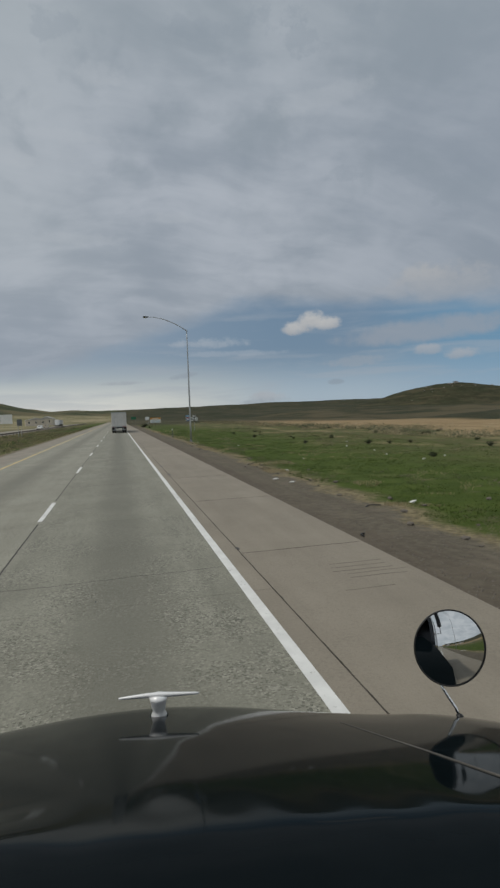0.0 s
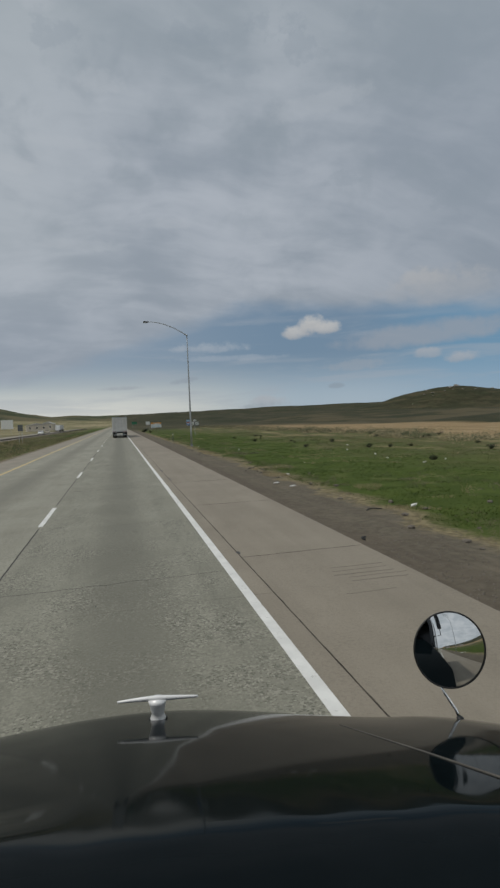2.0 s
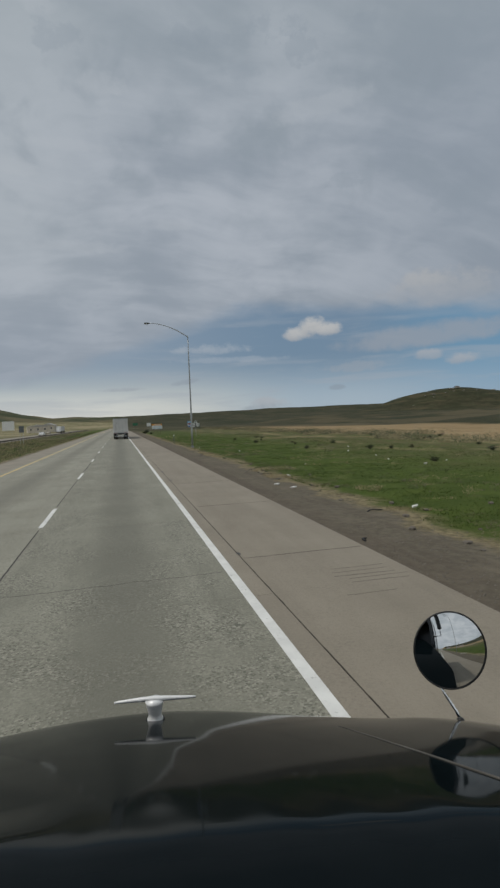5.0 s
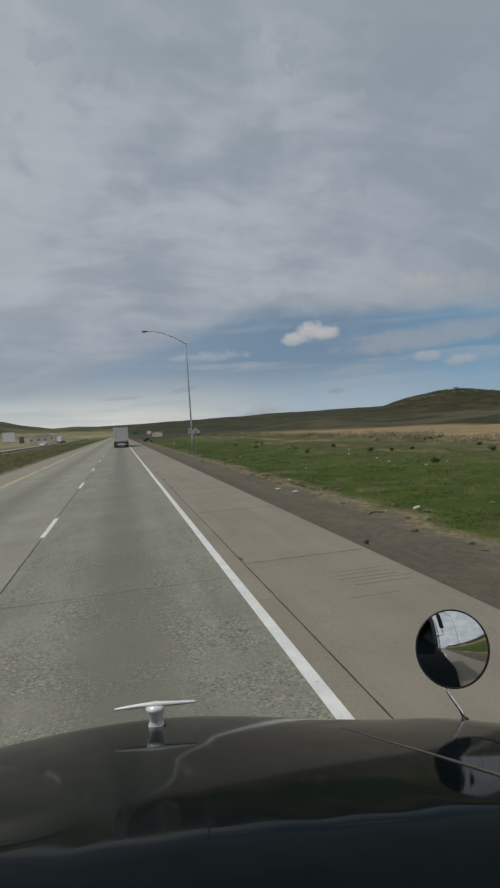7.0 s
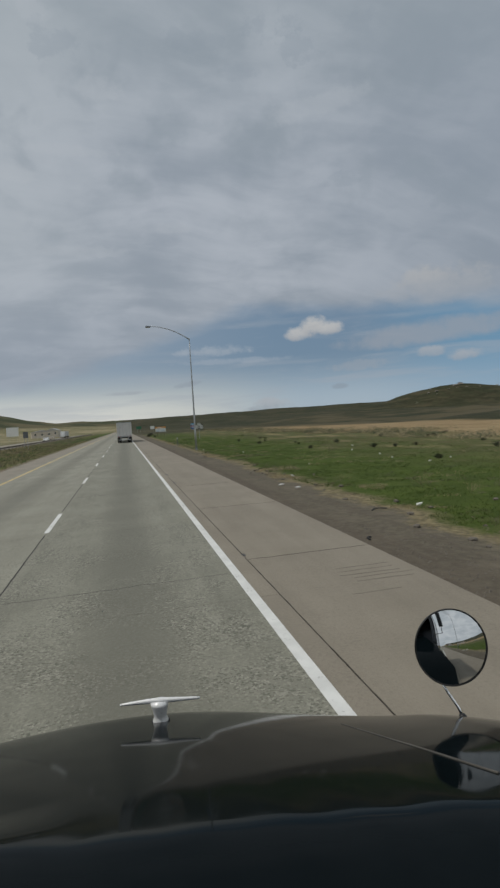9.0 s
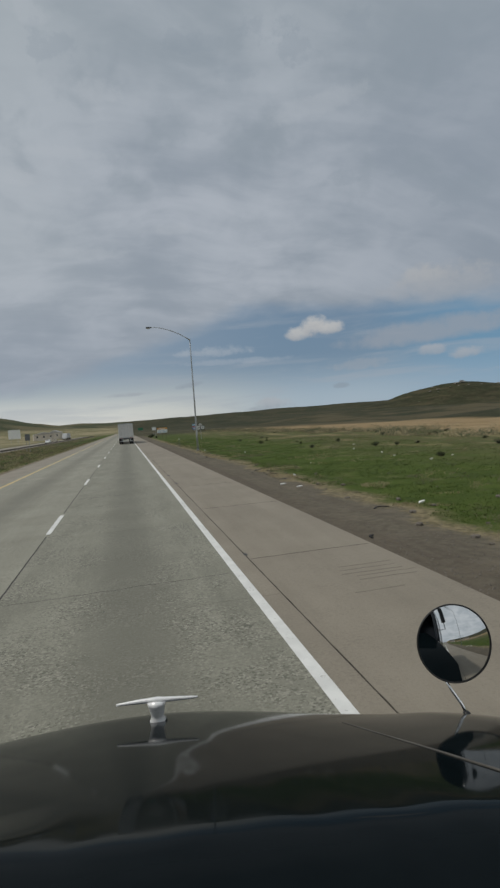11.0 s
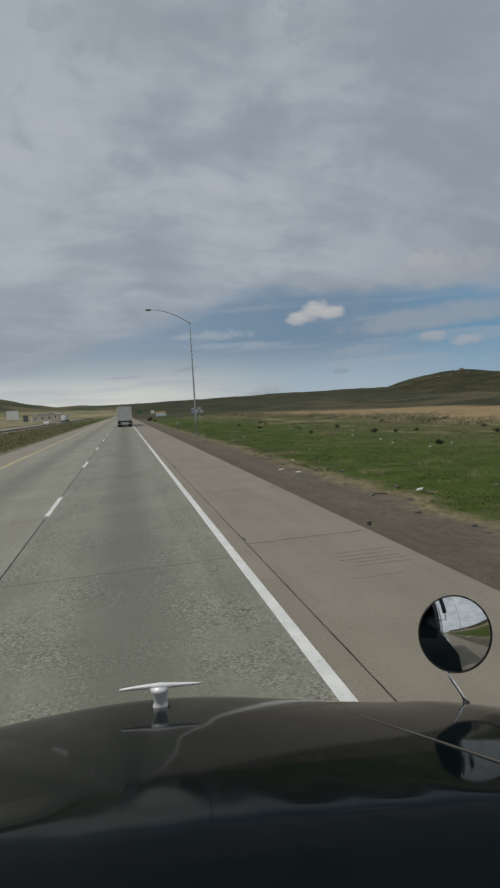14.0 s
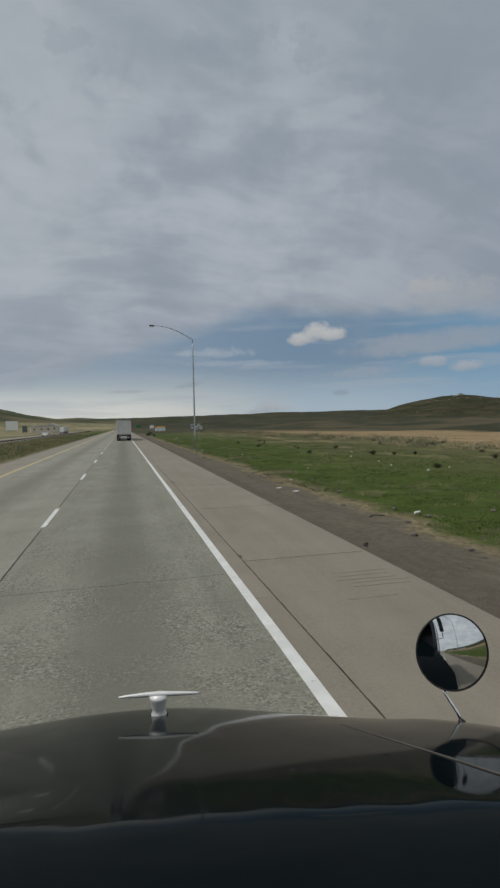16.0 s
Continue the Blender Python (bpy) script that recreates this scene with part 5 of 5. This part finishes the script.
def build_scatter():
    rng = random.Random(5)
    gravel_v, gravel_f = [], []
    for _ in range(3500):
        y = 4 + 70 * rng.random() ** 1.7
        x = 4.5 + abs(rng.gauss(0, 1.0)) + (2.0 * rng.random() if rng.random() < 0.5 else 0)
        if x > 8:
            continue
        s = rng.uniform(0.006, 0.022)
        z = height(x, y)
        i = len(gravel_v)
        gravel_v += [(x - s, y - s, z), (x + s, y - s * 0.8, z), (x + s * 0.7, y + s, z), (x - s * 0.8, y + s, z), (x, y, z + s * rng.uniform(0.7, 1.3))]
        gravel_f += [(i, i + 1, i + 4), (i + 1, i + 2, i + 4), (i + 2, i + 3, i + 4), (i + 3, i, i + 4)]
    me = bpy.data.meshes.new("gravel")
    me.from_pydata(gravel_v, [], gravel_f)
    me.materials.append(STONE)
    tagged(new("gravel", me), "loose grey-brown gravel strewn on the verge", "gravel", kind="stuff")
    rocks = [stone_mesh(k, STONE, "stone") for k in range(4)]
    for k in range(46):
        y = 8 + 55 * rng.random() ** 1.3
        x = 6.0 + rng.expovariate(0.6)
        s = rng.uniform(0.04, 0.12)
        ob = new("stone", rocks[k % 4])
        ob.matrix_world = pose(x, y, height(x, y) + s * 0.25, 0, 0, rng.uniform(0, 360)) @ Matrix.Diagonal((s, s * rng.uniform(0.7, 1.3), s, 1))
        tagged(ob, "rough pale stone on the gravel verge", "stone", "verge stones")
    scraps = [stone_mesh(20 + k, LITTER, "litter") for k in range(3)]
    for k in range(13):
        y = 10 + 42 * rng.random()
        x = 7.2 + 12 * rng.random() ** 1.6
        s = rng.uniform(0.05, 0.13)
        ob = new("litter", scraps[k % 3])
        ob.matrix_world = pose(x, y, height(x, y) + 0.07 + s * 0.2, rng.uniform(-20, 20), rng.uniform(-20, 20), rng.uniform(0, 360)) @ Matrix.Diagonal((s, s * rng.uniform(0.4, 0.9), s * 0.7, 1))
        tagged(ob, "crumpled pale scrap of litter in the grass", "litter", "litter scraps")
    for x, y in ((5.9, 19.4), (6.2, 18.3)):
        ob = new("litter", scraps[0])
        ob.matrix_world = pose(x, y, height(x, y) + 0.02, 0, 0, 20) @ Matrix.Diagonal((0.16, 0.07, 0.05, 1))
        tagged(ob, "crumpled pale scrap of litter on the gravel", "litter", "litter scraps")
    crags = [stone_mesh(40 + k, CRAG, "rock") for k in range(4)]
    for k in range(16):
        x, y = 468 + rng.gauss(0, 24), 672 + rng.gauss(0, 12)
        s = rng.uniform(1.2, 3.4)
        ob = new("rock", crags[k % 4])
        ob.matrix_world = pose(x, y, height(x, y) + s * 0.12, 0, 0, rng.uniform(0, 360)) @ Matrix.Diagonal((s * 1.8, s, s * 0.7, 1))
        tagged(ob, "pale weathered rock on the crest of the hill", "rock", "hilltop rocks")
    # torn tyre strips and a bleached board beside the pavement
    for x, y, turn, length in ((6.55, 12.7, 20, 0.50), (4.75, 9.6, 70, 0.26), (6.65, 23.7, 15, 0.55), (6.9, 24.6, 60, 0.35)):
        bm = bmesh.new()
        tube(bm, [(length * (t - 0.5), 0.16 * length * math.sin(4 * t), 0.02 + 0.03 * math.sin(3.1 * t)) for t in (k / 8 for k in range(9))], 0.024, 6)
        bmesh.ops.transform(bm, matrix=pose(x, y, height(x, y), 0, 0, turn) @ Matrix.Diagonal((1, 1, 0.6, 1)), verts=bm.verts)
        solid("tyre_scrap", bm, RUBBER, "torn black strip of tyre on the gravel verge", "tyre scrap", group="tyre scraps")
    for name, x, y, turn, size, material, label in (
            ("broken_stick", 3.6, 84.0, 80, (0.75, 0.05, 0.03), WOOD, "broken brown stick lying on the concrete shoulder"),
            ("bleached_board", 6.9, -11.0, 62, (0.95, 0.14, 0.03), LITTER, "bleached board lying on the gravel verge")):
        bm = boxed(-size[0], size[0], -size[1] / 2, size[1] / 2, 0.0, size[2], 0.008)
        top = 0.0 if x < 4.4 else height(x, y)
        bmesh.ops.transform(bm, matrix=pose(x, y, top, 0, 0, turn), verts=bm.verts)
        solid(name, bm, material, label, name.split("_")[1])
    for k in range(26):
        y = 22 + 75 * rng.random()
        x = 14 + 22 * rng.random()
        shrub(x, y, rng.uniform(0.22, 0.45), DARK_SHRUB, "low dark sagebrush clump in the green field", seed=100 + k)
    for k in range(9):
        y = 36 + 60 * rng.random()
        x = 31 + 5 * rng.random()
        shrub(x, y, rng.uniform(0.18, 0.34), (SAGE, DRY_BUSH)[k % 2], "scrubby bush along the ploughed field's edge", seed=140 + k, group="field edge shrubs")
    for x, y, s in ((6.9, 150, 0.8), (7.4, 158, 0.9), (8.2, 142, 0.6), (9.0, 176, 1.0)):
        shrub(x, y, s, DARK_SHRUB, "dark rounded bush beside the shoulder", seed=int(y), group="shoulder bushes")


build_grass()
build_scrub()
build_scatter()


# ---------------------------------------------------------------- pavement: slabs, joints, lines
def strip(bm, points, wide, z0, z1):
    """A painted line along the points."""
    pts = [Vector((*p, 0)) for p in points]
    rows = []
    for i, p in enumerate(pts):
        way = (pts[min(i + 1, len(pts) - 1)] - pts[max(i - 1, 0)]).normalized()
        side = Vector((way.y, -way.x, 0)) * wide / 2
        rows.append([bm.verts.new(q) for q in ((*(p - side).xy, z0), (*(p - side).xy, z1), (*(p + side).xy, z1), (*(p + side).xy, z0))])
    for a, b in zip(rows, rows[1:]):
        for k in range(3):
            bm.faces.new((a[k], a[k + 1], b[k + 1], b[k]))
    return bm


def plate(points, z0, z1):
    bm = bmesh.new()
    top = [bm.verts.new((x, y, z1)) for x, y in points]
    low = [bm.verts.new((x, y, z0)) for x, y in points]
    bm.faces.new(top)
    for i in range(len(points)):
        j = (i + 1) % len(points)
        bm.faces.new((top[i], low[i], low[j], top[j]))
    return bm


def along(a, b, n):
    return [a + (b - a) * k / n for k in range(n + 1)]


END = 1500.0
road = solid("road", boxed(-6.50, 4.40, -700, END, -0.30, -0.016), JOINT, "two-lane concrete highway with a wide concrete shoulder", "road", "structure")
LANES = (("lane_slab", -1.922, 1.757, LANE, 6.1), ("edge_slab", 1.760, 2.065, SHOULDER, 6.1), ("lane_slab", -6.48, -1.934, FAST_LANE, 6.1), ("shoulder_slab", 2.082, 4.44, SHOULDER, 6.1))
for name, x0, x1, material, length in LANES:
    y_first, count = -54.0, 34
    unit = mesh_of(box(bmesh.new(), x0, x1, 0.003, length - 0.003, -0.24, 0.0), name, material)
    for k in range(count):
        ob = new(name, unit)
        ob.parent = road
        ob.location = (0, y_first + k * length + (2.0 if x0 > 2 else 0.0), 0)
    for y0, y1 in ((-700, y_first + (2.0 if x0 > 2 else 0.0)), (y_first + count * length + (2.0 if x0 > 2 else 0.0), END)):
        bm = bmesh.new()
        y = y0
        while y < y1 - 0.1:
            step_to = min(y + length * 8, y1)
            box(bm, x0, x1, y + 0.006, step_to, -0.24, 0.0)
            y = step_to
        ob = new("far_slabs", mesh_of(bm, "far_slabs", material))
        ob.parent = road
        tagged(ob, kind="stuff")
solid("pavement_edge", plate([(-8.35, -700), (-6.50, -700), (-6.50, END), (-8.35, END)], -0.30, -0.012), EDGE_ASPHALT, "pale asphalt strip beside the inner lane", "pavement", "structure")
# the ramp that joins from the right, behind
ramp_edge = [(x, y + Y0) for x, y in ((16.0, -420), (12.5, -260), (10.6, -180), (8.9, -130), (6.9, -95), (5.4, -72), (4.47, -52))]
solid("ramp", plate([(4.45, Y0 - 420)] + ramp_edge, -0.20, -0.008), ASPHALT, "dark asphalt slip road that joins the highway", "road", "structure")
solid("frontage_road", plate([(x, y + Y0) for x, y in ((13.0, -420), (16.5, -420), (18.0, -150), (24.0, -85), (36.0, -40), (33.0, -38), (20.5, -86), (14.6, -150))], -0.25, 0.06), FRONTAGE, "narrow pale side road beside the highway", "road", "structure")
far_road = solid("far_carriageway", plate([(-36.5, -700), (-25.0, -700), (-25.0, END), (-36.5, END)], -0.8, -0.33), EDGE_ASPHALT, "pale far carriageway on its bank beyond the median", "road", "structure")
LINE_TOP = 0.004
bm = bmesh.new()
strip(bm, [(1.715, y) for y in along(Y0 - 34, END, 120)], 0.14, -0.002, LINE_TOP)
solid("edge_line", bm, WHITE_LINE, "solid white painted edge line", "road marking", "structure")
bm = bmesh.new()
strip(bm, [(1.66, y) for y in along(-700, Y0 - 91.5, 40)], 0.20, -0.002, LINE_TOP)
solid("edge_line", bm, WHITE_LINE, "wide white painted line along the ramp", "road marking", "structure")
bm = bmesh.new()
strip(bm, [(x, y + Y0) for x, y in ((14.0, -420), (10.8, -260), (8.75, -180), (7.2, -130), (5.6, -95), (4.9, -78), (4.35, -66), (3.7, -56), (2.9, -46), (2.1, -35.5))], 0.12, -0.002, LINE_TOP + 0.001)
solid("edge_line", bm, WHITE_LINE, "white edge line of the joining ramp", "road marking", "structure")
bm = bmesh.new()
strip(bm, [(x, y + Y0) for x, y in ((8.4, -420), (7.2, -260), (5.8, -180), (3.9, -130), (2.0, -94))], 0.16, -0.002, LINE_TOP + 0.001)
solid("edge_line", bm, WHITE_LINE, "white line where the ramp meets the highway", "road marking", "structure")
bm = bmesh.new()
strip(bm, [(-6.17, y) for y in along(-700, END, 120)], 0.14, -0.002, LINE_TOP)
solid("edge_line", bm, YELLOW_LINE, "faded yellow painted edge line", "road marking", "structure")
dash = mesh_of(strip(bmesh.new(), [(0, 0), (0, 1.5), (0, 3.05)], 0.115, -0.002, LINE_TOP), "lane_dash", WHITE_LINE)
for k in range(-12, 62):
    ob = new("lane_dash", dash)
    ob.location = (-1.928, 13.7 + 12.19 * k, 0)
    tagged(ob, "white painted dash between the lanes", "road marking", "lane dashes", "structure")
for k in range(-5, 20):
    ob = new("lane_dash", dash)
    ob.location = (-30.8, 20 + 12.19 * k * 2, FAR_Z)
    tagged(ob, "white painted dash on the far carriageway", "road marking", "far lane dashes", "structure")
# tar snakes, cracks and rumble marks
rng = random.Random(9)


def crack(x0, y0, x1, y1, wide, wander=0.05, label="thin dark crack across the concrete", fill=TAR):
    n = max(4, int(math.hypot(x1 - x0, y1 - y0) / 0.12))
    pts = [(x0 + (x1 - x0) * k / n + rng.gauss(0, wander * 0.4), y0 + (y1 - y0) * k / n + rng.gauss(0, wander * 0.4)) for k in range(n + 1)]
    solid("road_crack", strip(bmesh.new(), pts, wide, -0.002, 0.0016), fill, label, "crack", "structure")


def spall(x, y, size, label, name="broken_edge"):
    """An uneven dark patch: a broken-out edge beside a seam, or a tar spot."""
    pts = [(x + size * 0.35 * rng.uniform(0.5, 1.3) * math.cos(a), y + size * rng.uniform(0.6, 1.3) * math.sin(a)) for a in (2 * math.pi * k / 14 for k in range(14))]
    solid(name, plate(pts, -0.002, 0.0022), TAR, label, "crack", "structure")


for y, wide in ((8.2, 0.010), (20.5, 0.012), (32.5, 0.014)):
    crack(-1.8, y, 1.6, y + 0.10, wide, 0.05)
for y, x in ((7.08, 3.25), (7.25, 3.30), (7.42, 3.28), (7.60, 3.35), (7.80, 3.32), (6.58, 2.95)):
    crack(x + rng.uniform(-0.15, 0.15), y, min(x + rng.uniform(0.75, 1.15), 4.38), y + rng.uniform(-0.05, 0.02), rng.uniform(0.018, 0.032), 0.012, "worn dark rumble groove in the shoulder", GROOVE)
crack(2.074, 3.0, 2.074, 60.0, 0.013, 0.008, "tarred seam between lane and shoulder", JOINT_DIRT)
for y in (3.0, 17.2, 29.4, 41.6):
    crack(-1.928, y, -1.928, y + (10.4 if y < 5 else 8.4), 0.030, 0.008, "dark open seam between the lanes", JOINT)
for y, size in ((22.8, 0.22), (27.0, 0.25)):
    spall(2.10, y, size, "broken-out dark edge beside the shoulder seam")
for x, y, size in ((-0.35, 7.3, 0.030), (0.42, 9.1, 0.024), (-0.12, 12.4, 0.045), (0.25, 15.8, 0.050), (-0.55, 10.6, 0.028), (-3.9, 17.5, 0.06), (0.9, 13.4, 0.03)):
    spall(x, y, size, "small dark tar spot on the worn concrete lane", "tar_spot")
for y in (9.0, 15.1, 21.2):
    crack(2.10, y, 4.38, y + 0.02, 0.014, 0.012, "dark joint across the concrete shoulder", JOINT_DIRT)
spall(2.09, 9.35, 0.11, "broken-out dark edge beside the shoulder seam")
